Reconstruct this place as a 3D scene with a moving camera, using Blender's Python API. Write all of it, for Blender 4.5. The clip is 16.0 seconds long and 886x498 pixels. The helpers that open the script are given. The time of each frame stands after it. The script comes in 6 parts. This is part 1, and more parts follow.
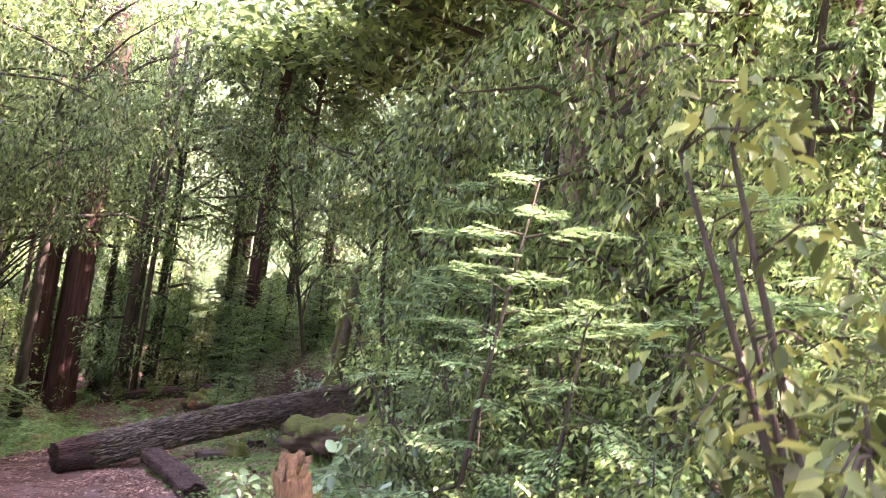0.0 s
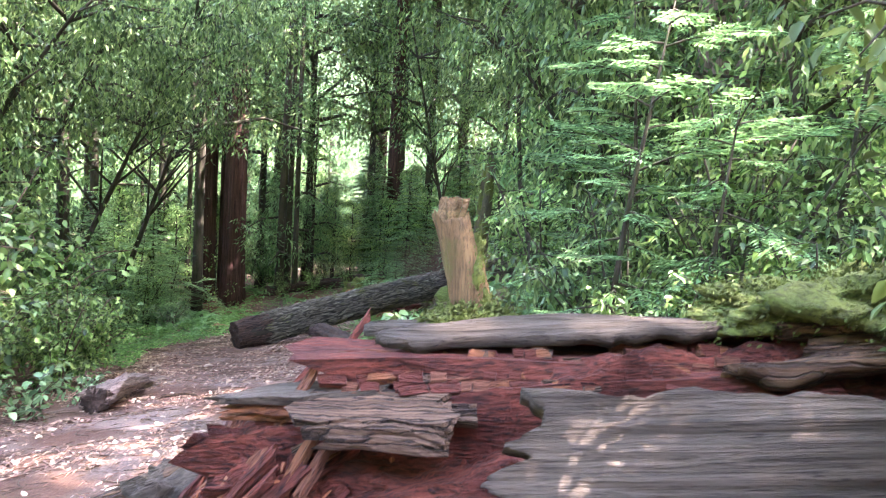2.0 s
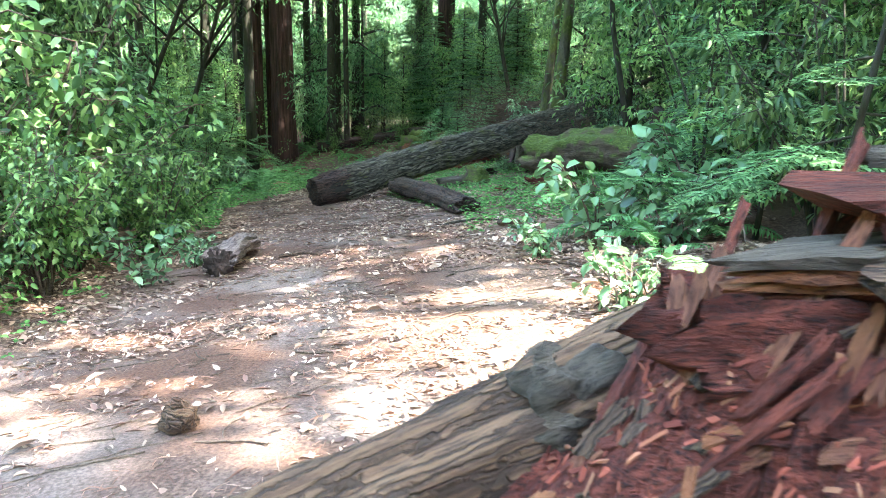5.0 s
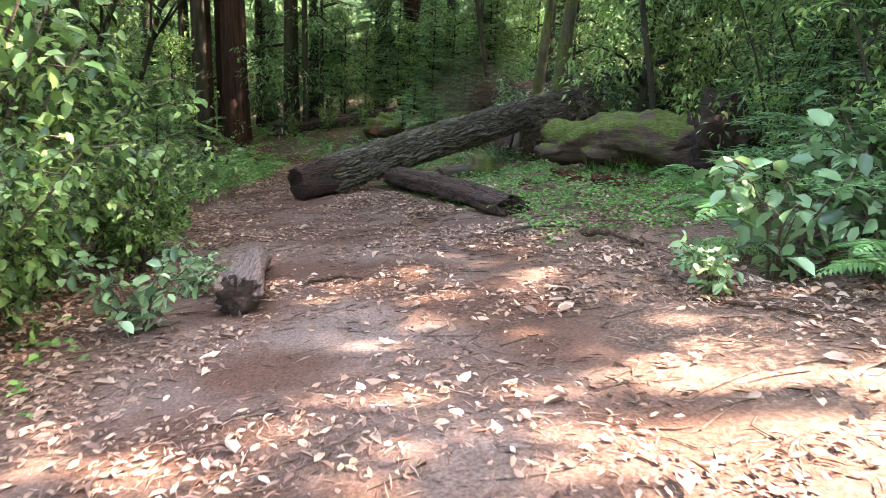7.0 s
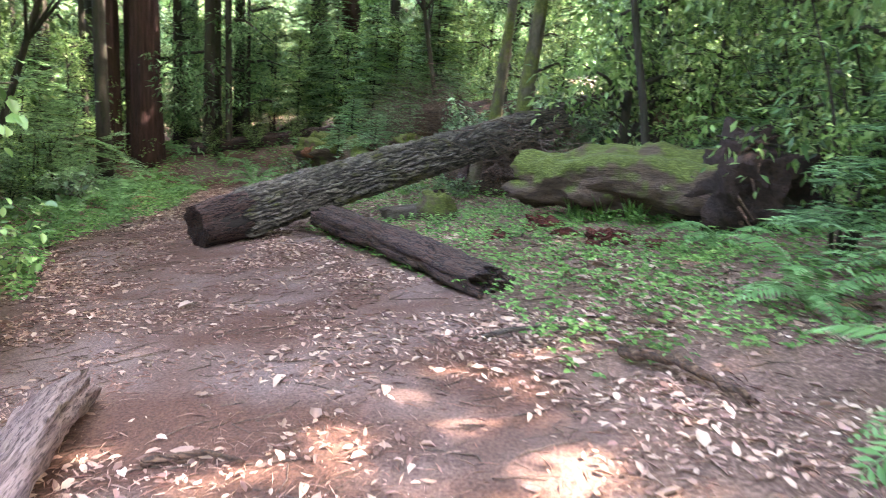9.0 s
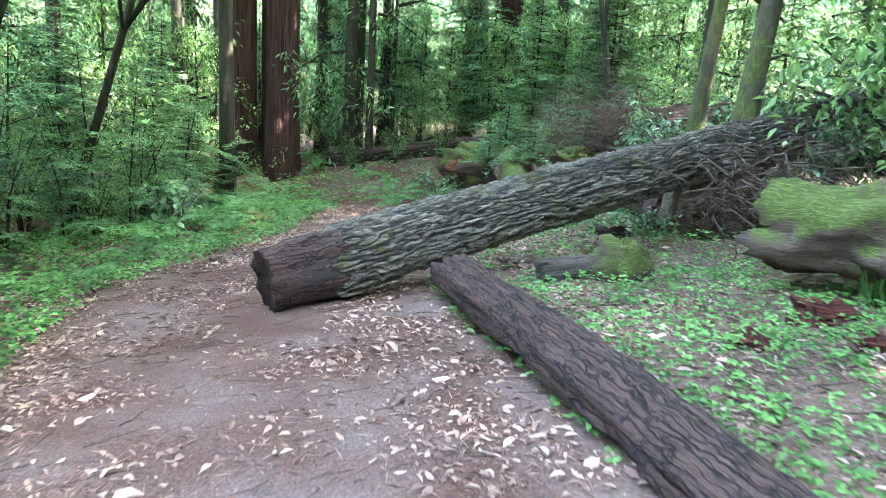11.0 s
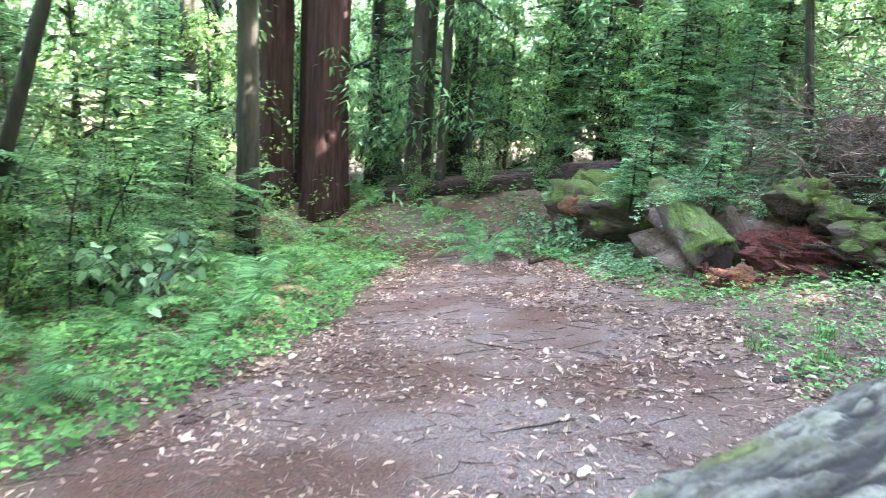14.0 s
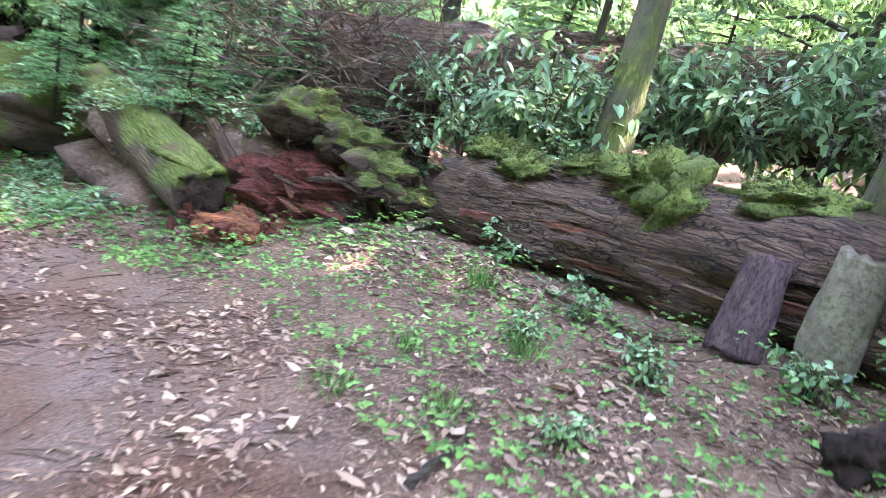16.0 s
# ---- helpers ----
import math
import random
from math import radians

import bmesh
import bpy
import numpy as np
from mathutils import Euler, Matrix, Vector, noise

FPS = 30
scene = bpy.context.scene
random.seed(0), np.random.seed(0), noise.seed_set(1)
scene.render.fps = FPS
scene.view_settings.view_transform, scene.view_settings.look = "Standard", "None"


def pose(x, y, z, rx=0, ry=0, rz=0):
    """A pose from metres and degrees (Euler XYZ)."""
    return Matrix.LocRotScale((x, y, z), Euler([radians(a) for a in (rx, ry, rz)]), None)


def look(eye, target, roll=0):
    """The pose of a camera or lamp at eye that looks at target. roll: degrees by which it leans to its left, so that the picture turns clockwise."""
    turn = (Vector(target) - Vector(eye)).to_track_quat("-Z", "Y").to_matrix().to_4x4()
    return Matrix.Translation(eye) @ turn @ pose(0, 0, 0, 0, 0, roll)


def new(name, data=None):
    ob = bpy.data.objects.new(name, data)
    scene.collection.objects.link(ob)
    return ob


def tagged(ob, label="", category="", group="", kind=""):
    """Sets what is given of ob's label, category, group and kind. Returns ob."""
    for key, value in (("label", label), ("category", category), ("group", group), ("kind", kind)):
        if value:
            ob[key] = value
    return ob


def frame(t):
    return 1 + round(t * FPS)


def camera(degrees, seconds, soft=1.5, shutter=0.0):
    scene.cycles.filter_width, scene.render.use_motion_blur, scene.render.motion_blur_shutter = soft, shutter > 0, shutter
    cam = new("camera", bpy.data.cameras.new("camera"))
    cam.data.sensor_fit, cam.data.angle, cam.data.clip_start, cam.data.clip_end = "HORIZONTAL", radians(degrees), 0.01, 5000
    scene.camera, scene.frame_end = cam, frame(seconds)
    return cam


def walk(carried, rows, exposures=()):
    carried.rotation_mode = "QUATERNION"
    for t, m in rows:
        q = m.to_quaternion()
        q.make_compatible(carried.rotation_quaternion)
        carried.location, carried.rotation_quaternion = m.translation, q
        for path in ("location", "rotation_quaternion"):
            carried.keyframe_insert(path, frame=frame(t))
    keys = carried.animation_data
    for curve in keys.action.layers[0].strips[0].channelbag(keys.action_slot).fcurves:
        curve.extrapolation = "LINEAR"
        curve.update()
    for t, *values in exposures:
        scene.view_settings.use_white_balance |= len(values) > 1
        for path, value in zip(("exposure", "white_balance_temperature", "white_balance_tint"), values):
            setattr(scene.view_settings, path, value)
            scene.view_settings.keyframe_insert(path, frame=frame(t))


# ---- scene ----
cam = camera(61.0, 16.0, soft=0.85, shutter=0.3)
PATH = [
    (0, (0.078, 0.134, 1.648), (0.065, 2.129, 1.788), 8.0),
    (0.5, (0.088, 0.114, 1.452), (-0.017, 2.11, 1.507), 5.9),
    (1, (0.117, 0.094, 1.337), (-0.089, 2.084, 1.333), 4.5),
    (1.5, (0.124, 0.086, 1.227), (-0.159, 2.064, 1.144), 4.0),
    (2, (0.099, 0.072, 1.148), (-0.244, 2.035, 0.977), 3.5),
    (2.5, (0.036, 0.067, 1.031), (-0.404, 1.999, 0.763), 3.4),
    (3, (-0.102, 0.084, 0.931), (-0.642, 1.972, 0.554), 2.7),
    (3.5, (-0.279, 0.09, 0.887), (-0.876, 1.947, 0.448), 1.9),
    (4, (-0.518, 0.18, 0.919), (-1.081, 2.034, 0.424), 1.5),
    (4.2, (-0.617, 0.237, 0.938), (-1.139, 2.098, 0.425), 1.4),
    (6.3, (-2.132, 1.533, 0.738), (-2.428, 3.424, 0.157), 2.9),
    (6.5, (-2.304, 1.733, 0.699), (-2.594, 3.623, 0.111), 3.1),
    (7, (-2.666, 2.223, 0.641), (-2.88, 4.122, 0.051), 2.8),
    (7.5, (-2.879, 2.787, 0.6), (-2.979, 4.7, 0.026), 3.0),
    (8, (-3.106, 3.429, 0.541), (-3.063, 5.351, -0.01), 3.0),
    (8.5, (-3.164, 4.16, 0.471), (-2.985, 6.073, -0.082), 4.4),
    (9, (-3.065, 4.918, 0.425), (-3.119, 6.844, -0.111), 4.8),
    (9.5, (-2.971, 5.64, 0.33), (-3.176, 7.558, -0.197), 5.2),
    (10, (-3.017, 6.505, 0.256), (-3.359, 8.398, -0.291), 4.1),
    (10.2, (-3.091, 6.863, 0.217), (-3.48, 8.745, -0.338), 3.3),
    (12.3, (-4.46, 10.759, -0.277), (-5.025, 12.614, -0.766), 5.8),
    (12.5, (-4.639, 11.072, -0.316), (-5.237, 12.919, -0.799), 5.5),
    (13, (-5.072, 11.835, -0.485), (-5.779, 13.634, -0.996), 4.4),
    (13.5, (-5.573, 12.518, -0.667), (-6.276, 14.314, -1.194), 3.8),
    (14, (-6.032, 13.277, -0.782), (-6.593, 15.136, -1.259), 3.7),
    (14.5, (-6.521, 13.907, -0.929), (-6.768, 15.843, -1.367), 4.9),
    (15, (-6.823, 14.611, -1.044), (-6.601, 16.543, -1.513), 7.2),
    (15.5, (-6.866, 15.246, -1.044), (-6.127, 17.04, -1.53), 9.8),
    (16, (-6.48, 16.082, -0.997), (-5.564, 17.771, -1.552), 14.0),
]
EXPO = [(0.0, 5.5, 7500, 62), (1.0, 5.65, 7900, 64), (2.0, 5.75, 6600, 28), (3.5, 5.95, 5500, 0), (4.2, 5.85, 5600, 0), (6.5, 5.2, 7300, 14), (8.0, 5.5, 7300, 28), (9.0, 5.8, 7000, 28), (9.5, 5.9, 6500, 26), (10.2, 6.2, 6100, 10), (12.5, 6.8, 6100, 20), (14.5, 6.95, 6000, 18), (16.0, 6.85, 6400, 30)]
walk(cam, [(t, look(eye, target, roll)) for t, eye, target, roll in PATH], EXPO)

# ---- world and sun ----
SUN_ELEV, SUN_AZ = 58.0, 92.0
world = bpy.data.worlds.new("sky")
scene.world = world
world.use_nodes = True
wn = world.node_tree.nodes
sky = wn.new("ShaderNodeTexSky")
sky.sky_type = "NISHITA"
sky.sun_disc = False
sky.sun_elevation, sky.sun_rotation = radians(SUN_ELEV), radians(SUN_AZ)
sky.dust_density, sky.air_density = 2.0, 1.0
world.node_tree.links.new(sky.outputs[0], wn["Background"].inputs[0])
wn["Background"].inputs[1].default_value = 0.15
sun = new("sun", bpy.data.lights.new("sun", "SUN"))
sun.data.energy, sun.data.angle, sun.data.color = 1.8, radians(0.6), (1.0, 0.97, 0.92)
SUN_WAY = Vector((math.sin(radians(SUN_AZ)) * math.cos(radians(SUN_ELEV)), math.cos(radians(SUN_AZ)) * math.cos(radians(SUN_ELEV)), math.sin(radians(SUN_ELEV))))
sun.matrix_world = look(SUN_WAY * 60, (0, 0, 0))

# ---- helpers of this scene ----
RNG = np.random.default_rng(7)


def rgb(c):
    return (*c, 1.0)


def surface(name, c1, c2, c3, stretch=(1, 1, 1), coarse=2.0, fine=18.0, rough=0.85, bump=0.5, dist=0.02, spec=0.25, moss=None, moss_at=0.5, moss_up=0.0):
    """A rough natural surface: two scales of noise between three colours, relief, and moss in patches where the shape faces up."""
    m = bpy.data.materials.new(name)
    m.use_nodes = True
    nt, nd = m.node_tree, m.node_tree.nodes
    bsdf = nd["Principled BSDF"]
    tc, mp = nd.new("ShaderNodeTexCoord"), nd.new("ShaderNodeMapping")
    mp.inputs["Scale"].default_value = stretch
    nt.links.new(tc.outputs["Object"], mp.inputs[0])
    na, nb = nd.new("ShaderNodeTexNoise"), nd.new("ShaderNodeTexNoise")
    for n, s, d in ((na, coarse, 6), (nb, fine, 8)):
        n.inputs["Scale"].default_value, n.inputs["Detail"].default_value, n.inputs["Roughness"].default_value = s, d, 0.65
        nt.links.new(mp.outputs[0], n.inputs[0])
    ra = nd.new("ShaderNodeValToRGB")
    ra.color_ramp.elements[0].position, ra.color_ramp.elements[1].position = 0.36, 0.64
    ra.color_ramp.elements[0].color, ra.color_ramp.elements[1].color = rgb(c1), rgb(c2)
    nt.links.new(na.outputs[0], ra.inputs[0])
    rb = nd.new("ShaderNodeValToRGB")
    rb.color_ramp.elements[0].position, rb.color_ramp.elements[1].position = 0.46, 0.66
    nt.links.new(nb.outputs[0], rb.inputs[0])
    mx = nd.new("ShaderNodeMixRGB")
    mx.inputs[2].default_value = rgb(c3)
    nt.links.new(rb.outputs[0], mx.inputs[0])
    nt.links.new(ra.outputs[0], mx.inputs[1])
    out = mx.outputs[0]
    if moss:
        geo, sep, nm = nd.new("ShaderNodeNewGeometry"), nd.new("ShaderNodeSeparateXYZ"), nd.new("ShaderNodeTexNoise")
        nm.inputs["Scale"].default_value, nm.inputs["Detail"].default_value = 3.0, 8
        nt.links.new(tc.outputs["Object"], nm.inputs[0])
        nt.links.new(geo.outputs["Normal"], sep.inputs[0])
        up = nd.new("ShaderNodeMath")
        up.operation = "MULTIPLY_ADD"
        up.inputs[1].default_value = moss_up
        nt.links.new(sep.outputs[2], up.inputs[0])
        nt.links.new(nm.outputs[0], up.inputs[2])
        rm = nd.new("ShaderNodeValToRGB")
        rm.color_ramp.elements[0].position, rm.color_ramp.elements[1].position = moss_at, moss_at + 0.12
        nt.links.new(up.outputs[0], rm.inputs[0])
        gm = nd.new("ShaderNodeMixRGB")
        gm.inputs[1].default_value, gm.inputs[2].default_value = rgb(tuple(0.45 * v for v in moss)), rgb(moss)
        nt.links.new(rb.outputs[0], gm.inputs[0])
        mm = nd.new("ShaderNodeMixRGB")
        nt.links.new(rm.outputs[0], mm.inputs[0])
        nt.links.new(out, mm.inputs[1])
        nt.links.new(gm.outputs[0], mm.inputs[2])
        out = mm.outputs[0]
    nt.links.new(out, bsdf.inputs["Base Color"])
    bsdf.inputs["Roughness"].default_value = rough
    bsdf.inputs["Specular IOR Level"].default_value = spec
    ad = nd.new("ShaderNodeMath")
    ad.operation = "MULTIPLY_ADD"
    ad.inputs[1].default_value = 0.6
    nt.links.new(nb.outputs[0], ad.inputs[0])
    nt.links.new(na.outputs[0], ad.inputs[2])
    bp = nd.new("ShaderNodeBump")
    bp.inputs["Strength"].default_value, bp.inputs["Distance"].default_value = bump, dist
    nt.links.new(ad.outputs[0], bp.inputs["Height"])
    nt.links.new(bp.outputs[0], bsdf.inputs["Normal"])
    return m


def leafy(name, cols, rough=0.5, through_light=0.35, spec=0.22):
    """Leaves: each one takes its own tone out of a row of colours, and lets some light through."""
    m = bpy.data.materials.new(name)
    m.use_nodes = True
    nt, nd = m.node_tree, m.node_tree.nodes
    bsdf = nd["Principled BSDF"]
    geo, ramp = nd.new("ShaderNodeNewGeometry"), nd.new("ShaderNodeValToRGB")
    cr = ramp.color_ramp
    while len(cr.elements) < len(cols):
        cr.elements.new(0.5)
    for i, c in enumerate(cols):
        cr.elements[i].position, cr.elements[i].color = i / (len(cols) - 1), rgb(c)
    nt.links.new(geo.outputs["Random Per Island"], ramp.inputs[0])
    tc, nz = nd.new("ShaderNodeTexCoord"), nd.new("ShaderNodeTexNoise")
    nz.inputs["Scale"].default_value = 1.1
    nt.links.new(tc.outputs["Object"], nz.inputs[0])
    hs = nd.new("ShaderNodeHueSaturation")
    mr = nd.new("ShaderNodeMapRange")
    mr.inputs[1].default_value, mr.inputs[2].default_value, mr.inputs[3].default_value, mr.inputs[4].default_value = 0.3, 0.7, 0.6, 1.45
    nt.links.new(nz.outputs[0], mr.inputs[0])
    nt.links.new(mr.outputs[0], hs.inputs["Value"])
    nt.links.new(ramp.outputs[0], hs.inputs["Color"])
    nt.links.new(hs.outputs[0], bsdf.inputs["Base Color"])
    bsdf.inputs["Roughness"].default_value, bsdf.inputs["Specular IOR Level"].default_value = rough, spec
    if through_light:
        tr, ms = nd.new("ShaderNodeBsdfTranslucent"), nd.new("ShaderNodeMixShader")
        ms.inputs[0].default_value = through_light
        nt.links.new(hs.outputs[0], tr.inputs[0])
        nt.links.new(bsdf.outputs[0], ms.inputs[1])
        nt.links.new(tr.outputs[0], ms.inputs[2])
        nt.links.new(ms.outputs[0], nd["Material Output"].inputs[0])
    return m


def mesh_of(name, verts, faces, material, smooth=True):
    me = bpy.data.meshes.new(name)
    me.from_pydata(verts if isinstance(verts, list) else verts.tolist(), [], faces if isinstance(faces, list) else faces.tolist())
    me.materials.append(material)
    if smooth:
        me.polygons.foreach_set("use_smooth", [True] * len(me.polygons))
    return me


def piece(name, mesh, parent=None, m=None, label=""):
    """One mesh object, as a part under a thing when a parent is given."""
    ob = new(name, mesh)
    if parent:
        ob.parent = parent
    if m is not None:
        ob.matrix_basis = m
    return tagged(ob, label)


def thing(name, m, label, category, group=""):
    ob = new(name)
    ob.empty_display_size = 0.1
    ob.matrix_basis = m
    return tagged(ob, label, category, group)


def unit(v):
    v = np.asarray(v, float)
    return v / np.maximum(np.linalg.norm(v, axis=-1, keepdims=True), 1e-9)


def leaves(pos, way, up, length, width, fold=0.15, pointed=False):
    """Leaf blades as vertices and faces: two halves folded along the midrib."""
    pos, way, up = np.asarray(pos, float), unit(way), np.asarray(up, float)
    side = unit(np.cross(way, up))
    up = np.cross(side, way)
    n = len(pos)
    length, width = np.broadcast_to(length, n)[:, None], np.broadcast_to(width, n)[:, None]
    tip = pos + way * length - up * length * 0.12
    k = fold * width * up
    if pointed:
        mid = pos + way * length * 0.42
        v = np.stack([pos, mid + side * width / 2 + k, tip, mid - side * width / 2 + k], 1).reshape(-1, 3)
        f = (np.arange(n)[:, None, None] * 4 + np.array([[0, 1, 2], [0, 2, 3]])[None]).reshape(-1, 3)
    else:
        a, b = pos + way * length * 0.28, pos + way * length * 0.68
        v = np.stack([pos, a + side * width * 0.46 + k, b + side * width * 0.4 + k, tip, b - side * width * 0.4 + k, a - side * width * 0.46 + k], 1).reshape(-1, 3)
        f = (np.arange(n)[:, None, None] * 6 + np.array([[0, 1, 2, 3], [0, 3, 4, 5]])[None]).reshape(-1, 4)
    return v, f


def gather(parts):
    """Several lists of vertices and faces as one."""
    vs, fs, k = [], [], 0
    for v, f in parts:
        vs.append(np.asarray(v, float))
        fs += [[i + k for i in q] for q in (f.tolist() if hasattr(f, "tolist") else f)]
        k += len(v)
    return np.concatenate(vs), fs


def tube(points, radii, sides=8, rough=0.0, seed=0, caps=True, squash=1.0):
    """A tapering tube along points, with uneven sides."""
    P = np.asarray(points, float)
    n = len(P)
    T = unit(np.gradient(P, axis=0))
    ref = np.array([0, 0, 1.0]) if abs(T[:, 2]).mean() < 0.8 else np.array([1.0, 0, 0])
    A = unit(np.cross(T, ref))
    B = np.cross(A, T)
    r = np.broadcast_to(radii, n)
    rg = np.random.default_rng(seed)
    th = np.linspace(0, 2 * math.pi, sides, endpoint=False)
    bumps = 1 + rough * rg.uniform(-1, 1, (n, sides)) + rough * rg.uniform(-1, 1, (1, sides)) * 1.3
    v = P[:, None] + (A[:, None] * np.cos(th)[None, :, None] + squash * B[:, None] * np.sin(th)[None, :, None]) * (r[:, None] * bumps)[:, :, None]
    f = []
    for i in range(n - 1):
        for j in range(sides):
            k = (j + 1) % sides
            f.append([i * sides + j, i * sides + k, (i + 1) * sides + k, (i + 1) * sides + j])
    if caps:
        f += [list(range(sides))[::-1], [(n - 1) * sides + j for j in range(sides)]]
    return v.reshape(-1, 3), f


def fbm(x, y, z, octaves=4):
    return noise.fractal((x, y, z), 0.9, 2.1, octaves, noise_basis="PERLIN_ORIGINAL")


def timber(length, radius, rings=60, sides=40, ridge=0.02, ridge_freq=7.0, ridge_len=0.6, wobble=0.05, taper=0.0, seed=0.0, squash=1.0, end_rough=0.06, bend=0.0, cut=None, ledge=0.0):
    """A lying trunk along its own x: furrowed skin of running ridges, lumps, broken ends. cut(u, a) scales the radius."""
    v, f = [], []
    for i in range(rings):
        u = i / (rings - 1)
        for j in range(sides):
            a = 2 * math.pi * j / sides
            ca, sa = math.cos(a), math.sin(a)
            r = radius * (1 - taper * u) * (1 + wobble * 2 * fbm(u * length * 1.2, ca + seed, sa, 3))
            w = a * ridge_freq / 2 + 1.1 * fbm(u * length * ridge_len * 2, ca * 1.5, sa * 1.5 + seed, 3)
            r += ridge * (abs(math.sin(w)) ** 0.6 - 0.6 + 0.5 * fbm(u * length * 7, ca * 5, sa * 5 + seed, 3))
            if cut:
                r *= cut(u, a)
            if ledge:
                q = 2.6 * fbm(u * length * 1.5 + seed, ca * 4.5, sa * 4.5, 4) + 0.5 * fbm(u * length * 9, ca * 12, sa * 12 + seed, 3)
                s = math.floor(q * 3) + min(1.0, ((q * 3) % 1.0) * 3.5)
                r += ledge * s / 3 + 0.012 * fbm(u * length * 22, ca * 26, sa * 26, 2)
            x = u * length
            e = end_rough * (fbm(ca * 3 + seed, sa * 3, u * 5, 3) * 2)
            if i in (0, rings - 1):
                x += e
            v.append((x, r * ca, r * sa * squash + bend * math.sin(math.pi * u)))
        
    for i in range(rings - 1):
        for j in range(sides):
            k = (j + 1) % sides
            f.append([i * sides + j, (i + 1) * sides + j, (i + 1) * sides + k, i * sides + k])
    for i, flip in ((0, 1), (rings - 1, -1)):
        base = len(v)
        ring = [v[i * sides + j] for j in range(sides)]
        c = [sum(q[d] for q in ring) / sides for d in range(3)]
        for j in range(sides):
            q = ring[j]
            s = 0.55
            v.append((c[0] + (q[0] - c[0]) * s + flip * (0.05 + 0.07 * fbm(q[1] * 9, q[2] * 9, seed, 3)) * radius * 3, c[1] + (q[1] - c[1]) * s, c[2] + (q[2] - c[2]) * s))
        v.append((c[0] + flip * 0.12 * radius, c[1], c[2]))
        for j in range(sides):
            k = (j + 1) % sides
            q1 = [i * sides + k, i * sides + j, base + j, base + k]
            q2 = [base + k, base + j, base + sides]
            f += [q1 if flip == -1 else q1[::-1], q2 if flip == -1 else q2[::-1]][::1]
    return v, f


def along(a, b, spin=0.0):
    """The pose of a lying thing whose own x runs from a to b."""
    a, b = Vector(a), Vector(b)
    x = (b - a).normalized()
    y = Vector((0, 0, 1)).cross(x).normalized()
    z = x.cross(y)
    m = Matrix((x, y, z)).transposed().to_4x4()
    return Matrix.Translation(a) @ m @ Matrix.Rotation(radians(spin), 4, "X")


# ---- the lie of the land ----
TRAIL_Y = [-8, 0, 5, 10, 15, 20, 25, 32]
TRAIL_X = [-1.0, -2.2, -3.2, -4.6, -7.1, -7.4, -9.2, -14.0]
TRAIL_W = [2.0, 2.0, 1.5, 1.9, 1.9, 1.8, 1.3, 1.0]


def trail(y):
    return float(np.interp(y, TRAIL_Y, TRAIL_X)), float(np.interp(y, TRAIL_Y, TRAIL_W))


def smooth(a, b, x):
    t = min(1.0, max(0.0, (x - a) / (b - a)))
    return t * t * (3 - 2 * t)


def land(x, y):
    """Height of the ground."""
    xc, w = trail(y)
    u = x - xc
    if u < -w - 0.6:
        ue = -w - 0.6 + 0.25 * (u + w + 0.6)
    elif u > 4:
        ue = 4 + 0.8 * min(u - 4, 12)
    else:
        ue = u
    ue = max(ue, -4)
    yy = min(max(y, -20), 26.5)
    z = 0.013 + 0.1627 * (xc + ue) - 0.0975 * yy + 0.9 * smooth(25.3, 28.0, y)
    off = max(0.0, abs(u) - w)
    z += min(off, 1.5) * 0.06 * (0.5 + fbm(x * 0.5, y * 0.5, 3.0, 3))
    z += 0.018 * fbm(x * 1.6, y * 1.6, 1.0, 3)
    return z


def down(x, y, lift=0.0):
    return Vector((x, y, land(x, y) + lift))

# ---- materials ----
M_RED = surface("rotten_heartwood", (0.06, 0.013, 0.009), (0.18, 0.043, 0.026), (0.018, 0.006, 0.005), (2.2, 9, 9), 2.4, 9, 0.8, 1.0, 0.05)
M_ORANGE = surface("orange_rotten_wood", (0.13, 0.045, 0.022), (0.3, 0.12, 0.052), (0.05, 0.018, 0.012), (1.5, 9, 9), 3, 12, 0.9, 1.0, 0.03)
M_RUST = surface("rust_brown_rot", (0.1, 0.035, 0.02), (0.23, 0.09, 0.05), (0.035, 0.013, 0.009), (1.5, 12, 12), 3, 14, 0.9, 1.0, 0.03)
M_GREY = surface("weathered_grey_wood", (0.06, 0.044, 0.031), (0.15, 0.116, 0.086), (0.028, 0.019, 0.013), (0.5, 14, 14), 3, 12, 0.8, 1.0, 0.03)
M_BROWN = surface("weathered_brown_wood", (0.075, 0.039, 0.022), (0.165, 0.095, 0.054), (0.03, 0.017, 0.011), (0.6, 9, 9), 3, 9, 0.85, 0.9, 0.02)
M_DARKLOG = surface("dark_split_wood", (0.03, 0.016, 0.011), (0.105, 0.056, 0.039), (0.09, 0.053, 0.038), (0.7, 10, 10), 3, 12, 0.75, 0.9, 0.02)
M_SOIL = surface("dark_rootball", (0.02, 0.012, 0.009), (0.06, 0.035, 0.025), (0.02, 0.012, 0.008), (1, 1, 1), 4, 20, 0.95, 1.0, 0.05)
M_MOSSLOG = surface("mossy_wood", (0.07, 0.045, 0.03), (0.14, 0.09, 0.06), (0.04, 0.025, 0.018), (0.7, 5, 5), 3, 12, 0.9, 0.9, 0.03, moss=(0.14, 0.17, 0.035), moss_at=0.5, moss_up=0.22)
M_MOSS = surface("moss_cushion", (0.065, 0.083, 0.018), (0.15, 0.18, 0.04), (0.035, 0.036, 0.012), (1, 1, 1), 5, 45, 0.95, 1.0, 0.03)
